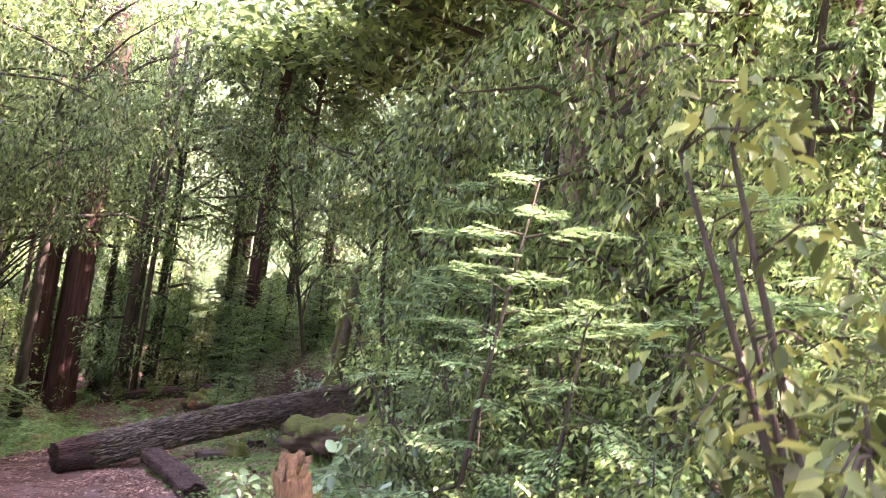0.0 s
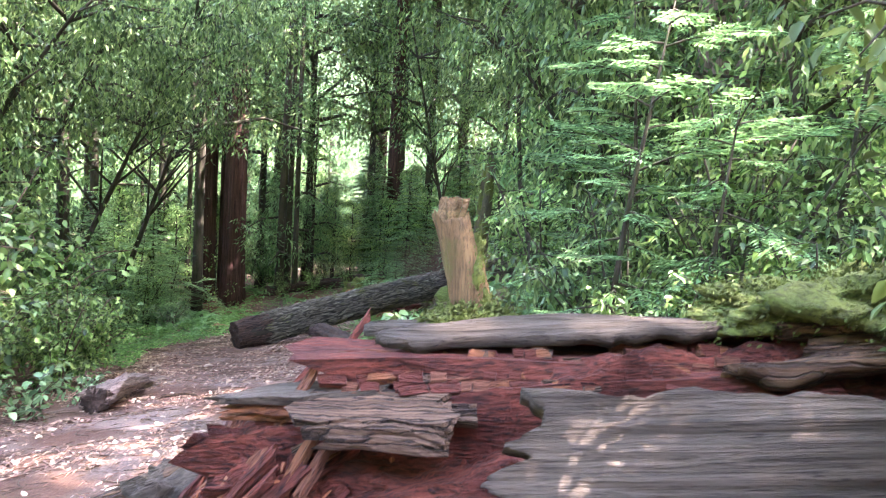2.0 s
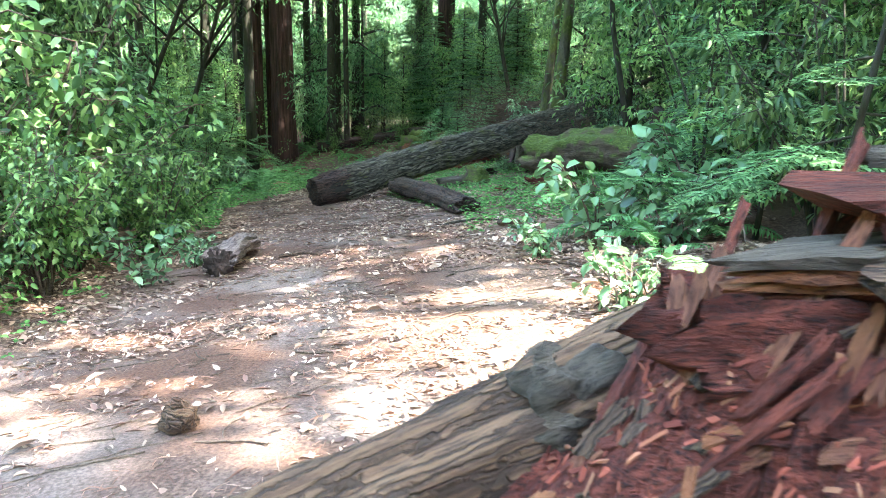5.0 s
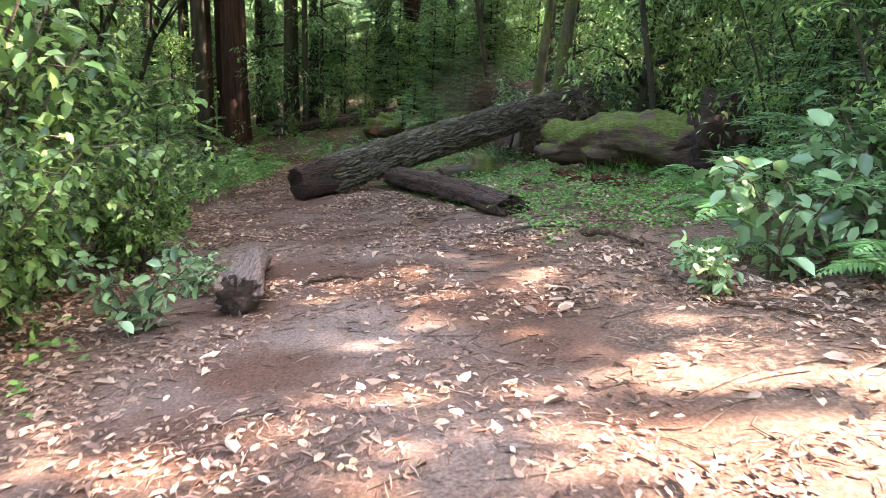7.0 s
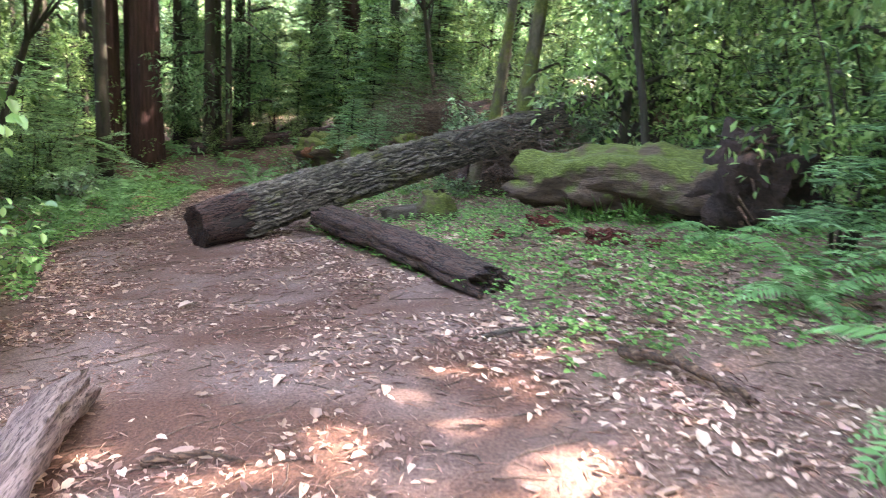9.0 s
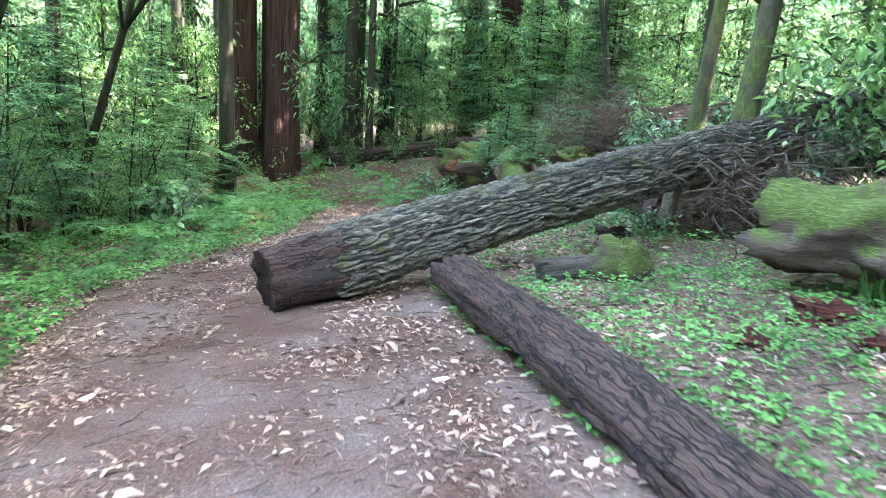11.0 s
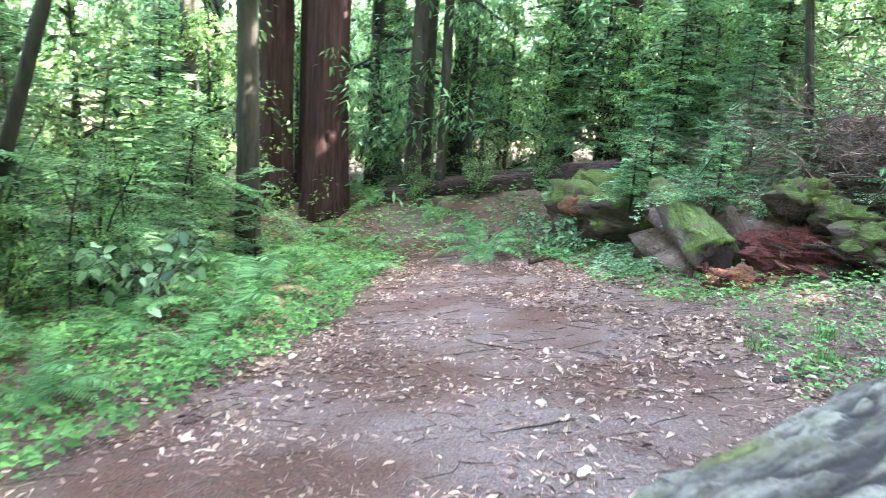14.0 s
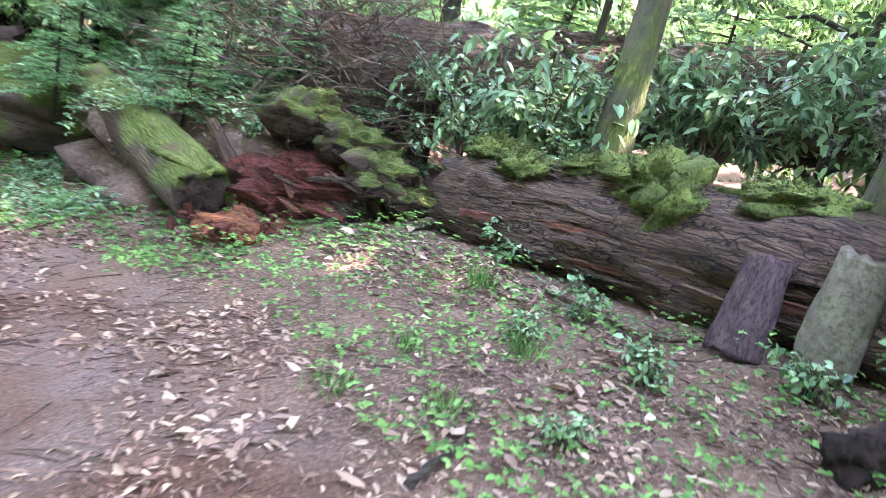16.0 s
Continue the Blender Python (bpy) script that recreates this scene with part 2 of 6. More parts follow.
M_SNAG = surface("mossy_snag_wood", (0.12, 0.07, 0.032), (0.22, 0.135, 0.062), (0.06, 0.037, 0.018), (14, 14, 1.2), 2, 9, 0.9, 1.0, 0.02, moss=(0.14, 0.15, 0.035), moss_at=0.49)
M_REDWOOD = surface("redwood_bark", (0.03, 0.014, 0.01), (0.085, 0.04, 0.03), (0.016, 0.008, 0.006), (7, 7, 0.35), 2.0, 5, 0.95, 1.0, 0.06)
M_GREYBARK = surface("grey_redwood_bark", (0.14, 0.1, 0.08), (0.28, 0.22, 0.18), (0.07, 0.04, 0.03), (7, 7, 0.35), 2.0, 5, 0.95, 1.0, 0.06)
M_BARK = surface("dark_bark", (0.024, 0.019, 0.013), (0.06, 0.047, 0.034), (0.035, 0.042, 0.02), (4, 4, 0.7), 3.0, 9, 0.95, 0.8, 0.03)
M_MOSSBARK = surface("mossy_bark", (0.06, 0.05, 0.03), (0.12, 0.1, 0.06), (0.04, 0.035, 0.02), (4, 4, 1), 3, 12, 0.95, 0.9, 0.03, moss=(0.15, 0.17, 0.04), moss_at=0.45)
M_PINKLOG = surface("pinkish_grey_wood", (0.13, 0.085, 0.07), (0.29, 0.21, 0.175), (0.04, 0.025, 0.02), (0.7, 9, 9), 3, 10, 0.85, 1.0, 0.03)
M_DECAY = surface("dark_decayed_wood", (0.06, 0.034, 0.022), (0.18, 0.108, 0.07), (0.028, 0.016, 0.011), (0.8, 11, 11), 3, 11, 0.9, 1.0, 0.03)
M_TWIG = surface("dead_twig", (0.075, 0.048, 0.032), (0.15, 0.105, 0.075), (0.04, 0.026, 0.018), (3, 3, 3), 4, 20, 0.9, 0.3, 0.005)
M_STONE = surface("lichened_slab", (0.11, 0.085, 0.06), (0.2, 0.16, 0.11), (0.08, 0.08, 0.035), (2, 2, 2), 3, 16, 0.9, 0.9, 0.02)
M_PURPLE = surface("dark_bark_slab", (0.05, 0.028, 0.028), (0.1, 0.06, 0.055), (0.025, 0.015, 0.015), (2, 5, 2), 3, 14, 0.9, 0.9, 0.02)
M_LOGBARK = surface("furrowed_grey_bark", (0.04, 0.031, 0.021), (0.22, 0.19, 0.135), (0.035, 0.027, 0.018), (1.3, 6, 6), 2.0, 13, 0.8, 1.0, 0.02, spec=0.35, moss=(0.15, 0.15, 0.04), moss_at=0.57)


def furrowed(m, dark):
    """Mixes in a darker colour where the bark stands low, in the furrows."""
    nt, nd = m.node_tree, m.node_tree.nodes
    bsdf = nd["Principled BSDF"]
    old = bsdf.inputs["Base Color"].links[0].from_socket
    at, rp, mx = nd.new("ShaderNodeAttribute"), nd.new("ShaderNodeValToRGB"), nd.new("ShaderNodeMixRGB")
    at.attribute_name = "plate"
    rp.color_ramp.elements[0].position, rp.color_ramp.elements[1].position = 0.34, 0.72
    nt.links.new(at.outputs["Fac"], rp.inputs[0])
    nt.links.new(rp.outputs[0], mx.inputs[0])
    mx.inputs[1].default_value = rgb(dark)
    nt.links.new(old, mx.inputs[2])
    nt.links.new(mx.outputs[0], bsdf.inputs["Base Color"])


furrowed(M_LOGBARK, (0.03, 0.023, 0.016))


def cracked(m, stretch, wide, dark, depth, spread=0.2):
    """Cuts dark cracks between plates into a surface."""
    nt, nd = m.node_tree, m.node_tree.nodes
    bsdf = nd["Principled BSDF"]
    old, bump = bsdf.inputs["Base Color"].links[0].from_socket, bsdf.inputs["Normal"].links[0].from_node
    tc, nz, mp, vo, rp = nd.new("ShaderNodeTexCoord"), nd.new("ShaderNodeTexNoise"), nd.new("ShaderNodeMapping"), nd.new("ShaderNodeTexVoronoi"), nd.new("ShaderNodeValToRGB")
    ad, mx = nd.new("ShaderNodeMixRGB"), nd.new("ShaderNodeMixRGB")
    nz.inputs["Scale"].default_value, nz.inputs["Detail"].default_value = 9, 8
    ad.blend_type, ad.inputs[0].default_value = "ADD", spread
    nt.links.new(tc.outputs["Object"], nz.inputs[0])
    nt.links.new(tc.outputs["Object"], ad.inputs[1])
    nt.links.new(nz.outputs["Color"], ad.inputs[2])
    nt.links.new(ad.outputs[0], mp.inputs[0])
    mp.inputs["Scale"].default_value = stretch
    vo.feature = "DISTANCE_TO_EDGE"
    vo.inputs["Scale"].default_value = 1.0
    nt.links.new(mp.outputs[0], vo.inputs[0])
    rp.color_ramp.elements[0].position, rp.color_ramp.elements[1].position = 0.02, wide
    nt.links.new(vo.outputs[0], rp.inputs[0])
    mx.inputs[1].default_value = rgb(dark)
    nt.links.new(rp.outputs[0], mx.inputs[0])
    nt.links.new(old, mx.inputs[2])
    nt.links.new(mx.outputs[0], bsdf.inputs["Base Color"])
    b2 = nd.new("ShaderNodeBump")
    b2.inputs["Strength"].default_value, b2.inputs["Distance"].default_value = 1.0, depth
    nt.links.new(rp.outputs[0], b2.inputs["Height"])
    nt.links.new(bump.outputs[0], b2.inputs["Normal"])
    nt.links.new(b2.outputs[0], bsdf.inputs["Normal"])


cracked(M_DARKLOG, (1.4, 26, 26), 0.1, (0.014, 0.008, 0.007), 0.015, 0.08)
cracked(M_DECAY, (1.1, 28, 28), 0.08, (0.025, 0.015, 0.011), 0.012, 0.06)
cracked(M_BROWN, (0.8, 28, 28), 0.09, (0.045, 0.026, 0.017), 0.01, 0.05)
L_BAY = leafy("broad_leaves", [(0.02, 0.042, 0.015), (0.07, 0.125, 0.042), (0.13, 0.21, 0.068), (0.23, 0.32, 0.11)], 0.42, 0.4, 0.25)
L_LIGHT = leafy("bright_leaves", [(0.045, 0.085, 0.022), (0.15, 0.28, 0.08), (0.25, 0.39, 0.12), (0.35, 0.48, 0.18)], 0.42, 0.5)
L_EDGE = leafy("edge_shrub_leaves", [(0.025, 0.055, 0.015), (0.09, 0.175, 0.045), (0.18, 0.3, 0.08), (0.28, 0.4, 0.13)], 0.38, 0.4, 0.4)
L_NEAR = leafy("sapling_leaves", [(0.04, 0.065, 0.02), (0.075, 0.11, 0.03), (0.13, 0.175, 0.045), (0.22, 0.27, 0.07)], 0.4, 0.4)
L_SHRUB = leafy("shrub_leaves", [(0.035, 0.075, 0.028), (0.11, 0.2, 0.08), (0.21, 0.34, 0.15), (0.32, 0.44, 0.24)], 0.32, 0.35, 0.5)
L_CONIFER = leafy("conifer_sprays", [(0.03, 0.07, 0.026), (0.095, 0.2, 0.07), (0.17, 0.31, 0.12), (0.24, 0.39, 0.17)], 0.45, 0.45)
L_FERN = leafy("fern_fronds", [(0.09, 0.2, 0.06), (0.15, 0.31, 0.1), (0.22, 0.4, 0.15)], 0.5, 0.4)
L_COVER = leafy("ground_cover_leaves", [(0.045, 0.11, 0.025), (0.11, 0.235, 0.055), (0.19, 0.35, 0.09)], 0.5, 0.4)
L_LITTER = leafy("fallen_leaves", [(0.1, 0.055, 0.04), (0.18, 0.1, 0.075), (0.27, 0.165, 0.115), (0.34, 0.22, 0.15), (0.46, 0.33, 0.235)], 0.6, 0.1)
L_PALE = leafy("pale_fallen_leaves", [(0.2, 0.12, 0.085), (0.32, 0.21, 0.15), (0.4, 0.28, 0.195), (0.5, 0.37, 0.275)], 0.55, 0.1)
L_NEEDLE = leafy("fallen_needles", [(0.07, 0.035, 0.025), (0.19, 0.095, 0.062), (0.33, 0.21, 0.15)], 0.8, 0.0)
L_CRUMB = leafy("broken_wood_bits", [(0.03, 0.008, 0.006), (0.09, 0.02, 0.013), (0.17, 0.042, 0.025), (0.12, 0.035, 0.02), (0.2, 0.07, 0.036), (0.15, 0.07, 0.04)], 0.85, 0.0)
L_DEAD = leafy("dead_fern", [(0.2, 0.1, 0.05), (0.3, 0.17, 0.09), (0.4, 0.26, 0.15)], 0.7, 0.2)


def ground_material():
    m = surface("forest_floor", (0.055, 0.032, 0.022), (0.13, 0.074, 0.048), (0.24, 0.15, 0.105), (1, 1, 1), 1.3, 38, 0.95, 0.9, 0.03)
    nt, nd = m.node_tree, m.node_tree.nodes
    bsdf = nd["Principled BSDF"]
    old = bsdf.inputs["Base Color"].links[0].from_socket
    at = nd.new("ShaderNodeAttribute")
    at.attribute_name = "trodden"
    tc, n1, n2 = nd.new("ShaderNodeTexCoord"), nd.new("ShaderNodeTexNoise"), nd.new("ShaderNodeTexNoise")
    n1.inputs["Scale"].default_value, n1.inputs["Detail"].default_value = 0.9, 6
    n2.inputs["Scale"].default_value, n2.inputs["Detail"].default_value = 60, 6
    r1, r2 = nd.new("ShaderNodeValToRGB"), nd.new("ShaderNodeValToRGB")
    r1.color_ramp.elements[0].color, r1.color_ramp.elements[1].color = (0.1, 0.053, 0.034, 1), (0.17, 0.127, 0.105, 1)
    r1.color_ramp.elements[0].position, r1.color_ramp.elements[1].position = 0.42, 0.62
    r2.color_ramp.elements[0].color, r2.color_ramp.elements[1].color = (0.55, 0.5, 0.48, 1), (1.35, 1.25, 1.2, 1)
    r2.color_ramp.elements[0].position, r2.color_ramp.elements[1].position = 0.35, 0.7
    nt.links.new(tc.outputs["Object"], n1.inputs[0])
    nt.links.new(tc.outputs["Object"], n2.inputs[0])
    nt.links.new(n1.outputs[0], r1.inputs[0])
    nt.links.new(n2.outputs[0], r2.inputs[0])
    mu = nd.new("ShaderNodeMixRGB")
    mu.blend_type, mu.inputs[0].default_value = "MULTIPLY", 1.0
    nt.links.new(r1.outputs[0], mu.inputs[1])
    nt.links.new(r2.outputs[0], mu.inputs[2])
    mx = nd.new("ShaderNodeMixRGB")
    nt.links.new(at.outputs["Fac"], mx.inputs[0])
    nt.links.new(old, mx.inputs[1])
    nt.links.new(mu.outputs[0], mx.inputs[2])
    nt.links.new(mx.outputs[0], bsdf.inputs["Base Color"])
    return m


M_GROUND = ground_material()


# ---- the ground ----
def build_ground():
    xs = np.concatenate([[-400, -200, -110, -70, -48, -36, -28], np.arange(-22, -11.2, 0.7), np.arange(-11, 3.01, 0.13), np.arange(3.7, 16, 0.9), [20, 28, 40, 60, 110, 200, 400]])
    ys = np.concatenate([[-400, -200, -100, -50, -28, -18, -12, -8], np.arange(-6, 0, 0.6), np.arange(0, 28.01, 0.13), np.arange(28.6, 46, 0.9), [50, 56, 64, 80, 110, 160, 250, 400]])
    v, tr = [], []
    for y in ys:
        xc, w = trail(float(y))
        for x in xs:
            v.append((float(x), float(y), land(float(x), float(y))))
            e = w + 0.35 * fbm(x * 0.8, y * 0.8, 9.0, 3)
            tr.append(1.0 - smooth(e - 0.45, e + 0.25, abs(x - xc)))
    nx = len(xs)
    f = [[j * nx + i, j * nx + i + 1, (j + 1) * nx + i + 1, (j + 1) * nx + i] for j in range(len(ys) - 1) for i in range(nx - 1)]
    me = mesh_of("ground", v, f, M_GROUND)
    a = me.attributes.new("trodden", "FLOAT", "POINT")
    a.data.foreach_set("value", tr)
    tagged(new("ground", me), "brown forest floor with a trodden dirt trail", "ground", kind="structure")


build_ground()


def strewn(name, n, box, keep, material, size, slim, label, category, seed, lift=0.012, tilt=0.35, pointed=False):
    """Leaves or needles strewn flat over a stretch of ground, as one mass."""
    rg = np.random.default_rng(seed)
    pos, way, up, ln = [], [], [], []
    while len(pos) < n:
        x, y = rg.uniform(box[0], box[1]), rg.uniform(box[2], box[3])
        if rg.random() > keep(x, y):
            continue
        a = rg.uniform(0, 2 * math.pi)
        t = rg.normal(0, tilt, 2)
        pos.append((x, y, land(x, y) + lift + rg.uniform(0, 0.012)))
        way.append((math.cos(a), math.sin(a), t[0] * 0.5 + 0.06))
        up.append((t[1], rg.normal(0, tilt), 1))
        ln.append(size[0] + (size[1] - size[0]) * rg.random() ** 1.7)
    ln = np.array(ln)
    v, f = leaves(pos, way, up, ln, ln * rg.uniform(slim * 0.7, slim * 1.3, n), rg.choice([-0.25, 0.12, 0.3], (n, 1)), pointed)
    return tagged(new(name, mesh_of(name, v, f, material)), label, category, kind="stuff")


def by_trail(on, off, reach=4.0, patchy=2.2):
    """How thick litter lies: swept into drifts on the trail, thicker along its edges."""
    def keep(x, y):
        xc, w = trail(y)
        u = abs(x - xc) - w
        drift = min(1.3, max(0.06, 0.55 + patchy * fbm(x * 0.9, y * 0.9, 31.0, 4)))
        k = on + (off - on) * smooth(-0.8, 0.1, u)
        return k * drift if u < reach else 0.15 * off
    return keep


# ---- logs and dead wood ----
def log_thing(name, a, b, label, category, body, material, part_name="trunk", spin=0.0):
    t = thing(name, along(a, b, spin), label, category)
    v, f = body
    piece(part_name, mesh_of(part_name, v, f, material), t)
    return t


def splinter(length, width, thick, seed):
    """A broken plank of wood along its own x, with torn ends."""
    rg = np.random.default_rng(seed)
    n = 7
    head, tail = rg.uniform(-0.16, 0.08, 8) * length, rg.uniform(-0.08, 0.18, 8) * length
    sect = [(-1, -1), (-0.3, -1), (0.35, -1), (1, -1), (1, 1), (0.3, 1), (-0.4, 1), (-1, 1)]
    off = rg.uniform(0.8, 1.15, (n, 8))
    v = []
    for i in range(n):
        u = i / (n - 1)
        for j, (a, c) in enumerate(sect):
            x = u * length + head[j] * (1 - u) ** 3 + tail[j] * u ** 3
            v.append((x, a * width / 2 * off[i, j], c * thick / 2 * off[i, (j + 3) % 8] + 0.02 * length * math.sin(u * 3 + seed)))
    f = [[i * 8 + j, (i + 1) * 8 + j, (i + 1) * 8 + (j + 1) % 8, i * 8 + (j + 1) % 8] for i in range(n - 1) for j in range(8)]
    f += [list(range(8)), [(n - 1) * 8 + j for j in range(8)][::-1]]
    return v, f


def block(rg, lx, ly, lz):
    """A cracked block of brown rot: an uneven brick."""
    c = [(sx * lx / 2 * rg.uniform(0.7, 1.05), sy * ly / 2 * rg.uniform(0.7, 1.05), sz * lz / 2 * rg.uniform(0.7, 1.05)) for sx in (-1, 1) for sy in (-1, 1) for sz in (-1, 1)]
    f = [[0, 1, 3, 2], [4, 6, 7, 5], [0, 4, 5, 1], [2, 3, 7, 6], [0, 2, 6, 4], [1, 5, 7, 3]]
    return c, f


def cushion(rx, ry, rz, seed, rough=0.3, nu=22, nv=12):
    """A lumpy rounded mass, flattened below."""
    v = []
    for i in range(nv + 1):
        p = math.pi * i / nv
        for j in range(nu):
            a = 2 * math.pi * j / nu
            d = Vector((math.sin(p) * math.cos(a), math.sin(p) * math.sin(a), math.cos(p)))
            k = 1 + rough * (fbm(d.x * 1.6 + seed, d.y * 1.6, d.z * 1.6, 3) * 1.4 + 0.5 * fbm(d.x * 6 + seed, d.y * 6, d.z * 6, 3))
            v.append((d.x * rx * k, d.y * ry * k, d.z * rz * k))
    f = [[i * nu + j, (i + 1) * nu + j, (i + 1) * nu + (j + 1) % nu, i * nu + (j + 1) % nu] for i in range(nv) for j in range(nu)]
    return v, f


def fuzz(v, material, n, length, seed, up_only=True):
    """Short blades standing on a lumpy mass, for moss."""
    rg = np.random.default_rng(seed)
    P = np.asarray(v)
    c = P.mean(0)
    pick = P[rg.integers(0, len(P), n)] + rg.normal(0, 0.02, (n, 3))
    d = unit(pick - c + rg.normal(0, 0.06, (n, 3)))
    return leaves(pick - d * 0.01, d + rg.normal(0, 0.5, (n, 3)), rg.normal(0, 1, (n, 3)), rg.uniform(0.5, 1.3, n) * length, length * 0.5, 0.1, True)


def rotten_log():
    """The great decayed log by which the walk begins: a red, crumbled heart in a grey shell."""
    a, b = (-0.92, 2.2, 0.12), (2.9, 2.95, 0.42)
    t = thing("rotten_log", along(a, b), "huge fallen redwood log, grey shell split over a red rotten heart", "fallen log")
    L = (Vector(b) - Vector(a)).length

    def torn(u, ang):
        # open towards the trail end; whole under the moss
        k = smooth(0.0, 0.3, u)
        side = 0.5 + 0.5 * math.cos(ang - 5.3)
        return 0.62 + 0.38 * k - 0.22 * side * (1 - smooth(0.15, 0.5, u)) + 0.12 * fbm(u * 9, math.cos(ang) * 3, math.sin(ang) * 3, 3)
    v, f = timber(L, 0.42, 230, 110, 0.02, 11, 0.5, 0.06, 0.0, 2.0, 1.0, 0.12, 0.02, torn, 0.045)
    piece("heartwood", mesh_of("heartwood", v, f, M_RED), t, None, "red crumbling heartwood")

    def shell(u0, u1, a0, a1, r, seed, material, name, label, thick=0.05, ragged=0.18):
        n, m = 90, 40
        vv = []
        for lay in (0, 1):
            for i in range(n):
                for j in range(m):
                    q = a0 + (a1 - a0) * j / (m - 1)
                    lo = u0 + ragged * (0.5 + 0.9 * fbm(q * 3.1, seed, 0, 5) + 0.25 * fbm(q * 23, seed, 3, 2)) * 0.5
                    uu = lo + (u1 - lo) * i / (n - 1)
                    edge = (0.07 * fbm(uu * 6, seed + 4, 0, 4) + 0.05 * fbm(uu * 26, seed + 9, 0, 3)) * abs(2 * j / (m - 1) - 1) ** 3
                    q += edge
                    rr = r - lay * thick + 0.03 * fbm(uu * 4, q * 2, seed, 3) + 0.016 * fbm(uu * 3, q * 16, seed, 3) + 0.01 * abs(math.sin(q * 30 + 2 * fbm(uu * 5, q, seed, 2))) + 0.006 * fbm(uu * 8, q * 60, seed, 2)
                    vv.append((uu * L, rr * math.cos(q), rr * math.sin(q)))
        ff = []
        K = n * m
        for i in range(n - 1):
            for j in range(m - 1):
                p = [i * m + j, (i + 1) * m + j, (i + 1) * m + j + 1, i * m + j + 1]
                ff += [p, [x + K for x in p[::-1]]]
        for i in range(n - 1):
            for j in (0, m - 1):
                p = [i * m + j, (i + 1) * m + j, (i + 1) * m + j + K, i * m + j + K]
                ff.append(p if j else p[::-1])
        for j in range(m - 1):
            for i in (0, n - 1):
                p = [i * m + j, i * m + j + 1, i * m + j + 1 + K, i * m + j + K]
                ff.append(p if not i else p[::-1])
        piece(name, mesh_of(name, vv, ff, material), t, None, label)
    # angles: 0 points away from the walker, pi/2 up, pi towards the walker
    shell(0.1, 1.0, math.radians(70), math.radians(106), 0.545, 1.0, M_GREY, "top_shell", "long grey weathered strip along the top", 0.035)
    shell(0.27, 1.0, math.radians(158), math.radians(250), 0.565, 8.0, M_BROWN, "lower_shell", "brown split outer wood low on the side", 0.07, 0.2)
    shell(0.2, 1.0, math.radians(134), math.radians(163), 0.61, 2.0, M_GREY, "side_shell", "smooth grey-brown outer wood with a torn end", 0.07, 0.1)
    shell(0.36, 1.0, math.radians(100), math.radians(124), 0.58, 5.0, M_BROWN, "upper_strip", "grey-brown split strip above the crevice", 0.05, 0.3)
    shell(0.09, 0.2, math.radians(112), math.radians(132), 0.46, 3.0, M_DECAY, "inner_slab", "brown split slab over the rotten heart", 0.04, 0.3)
    # the open, crumbled face: layered ledges running down to the ground
    nx, ny = 190, 120

    def ramp_at(x, y):
        ramp = float(np.interp(y, [-1.3, -1.0, -0.72, -0.5, -0.38, -0.2, 0.0, 0.2], [-0.52, -0.44, -0.28, -0.12, 0.04, 0.28, 0.37, 0.18]))
        return ramp - 0.55 * (1 - smooth(-0.4, 0.35, x)) * (1 if y > -0.6 else 0.5) - 0.3 * smooth(0.75, 1.25, x)

    def face(x, y):
        ramp = ramp_at(x, y)
        p = y - 0.5 * x
        q = 2.2 * fbm(x * 1.2 + y, p * 5.0, 2.0, 4) + 0.6 * fbm(x * 4 + y * 3, p * 17, 7.0, 3)
        st = math.floor(q * 3) + min(1.0, ((q * 3) % 1.0) * 4)
        q2 = 5 * fbm(x * 2.6 + y * 2, p * 15, 5.0, 3)
        hollow = math.exp(-((x - 0.5) / 0.16) ** 2 - ((y + 0.27) / 0.09) ** 2)
        rise = 0.1 * st / 1.6 + 0.026 * math.floor(q2) / 1.5 + 0.028 * fbm(x * 9 + y * 6, p * 38, 1.0, 3)
        return min(ramp - 0.26 * hollow + max(-0.16, min(0.07, rise)) * (1 - 0.7 * smooth(-0.25, 0.0, y)), 0.43)

    def on_face(x, y, turn, lift, tilt):
        """A pose that lies along the slope of the open face."""
        d = 0.08
        gx, gy = (ramp_at(x + d, y) - ramp_at(x - d, y)) / (2 * d), (ramp_at(x, y + d) - ramp_at(x, y - d)) / (2 * d)
        n = Vector((-gx, -gy, 1.0 + abs(gy) * 0.3)).normalized()
        w = Vector((math.cos(radians(turn)), math.sin(radians(turn)), 0))
        w = (w - n * w.dot(n)).normalized()
        m = Matrix((w, n.cross(w), n)).transposed().to_4x4()
        return Matrix.Translation((x, y, face(x, y) + lift)) @ m @ pose(0, 0, 0, *tilt)
    vv = [(-0.45 + 2.6 * i / (nx - 1), -1.3 + 1.5 * j / (ny - 1), face(-0.45 + 2.6 * i / (nx - 1), -1.3 + 1.5 * j / (ny - 1))) for j in range(ny) for i in range(nx)]
    ff = [[j * nx + i, j * nx + i + 1, (j + 1) * nx + i + 1, (j + 1) * nx + i] for j in range(ny - 1) for i in range(nx - 1)]
    me = mesh_of("open_face", vv, ff, M_RED, False)
    piece("open_face", me, t, None, "layered crumbling red-brown wood")
    # cracked blocks in the open heart
    rg = np.random.default_rng(3)
    kinds = []
    for k in range(8):
        v, f = block(rg, rg.uniform(0.03, 0.1), rg.uniform(0.025, 0.05), rg.uniform(0.02, 0.035))
        kinds.append(mesh_of("rot_block", v, f, (M_RED, M_ORANGE, M_RED, M_RUST, M_RED, M_DECAY, M_RED, M_RUST)[k], False))
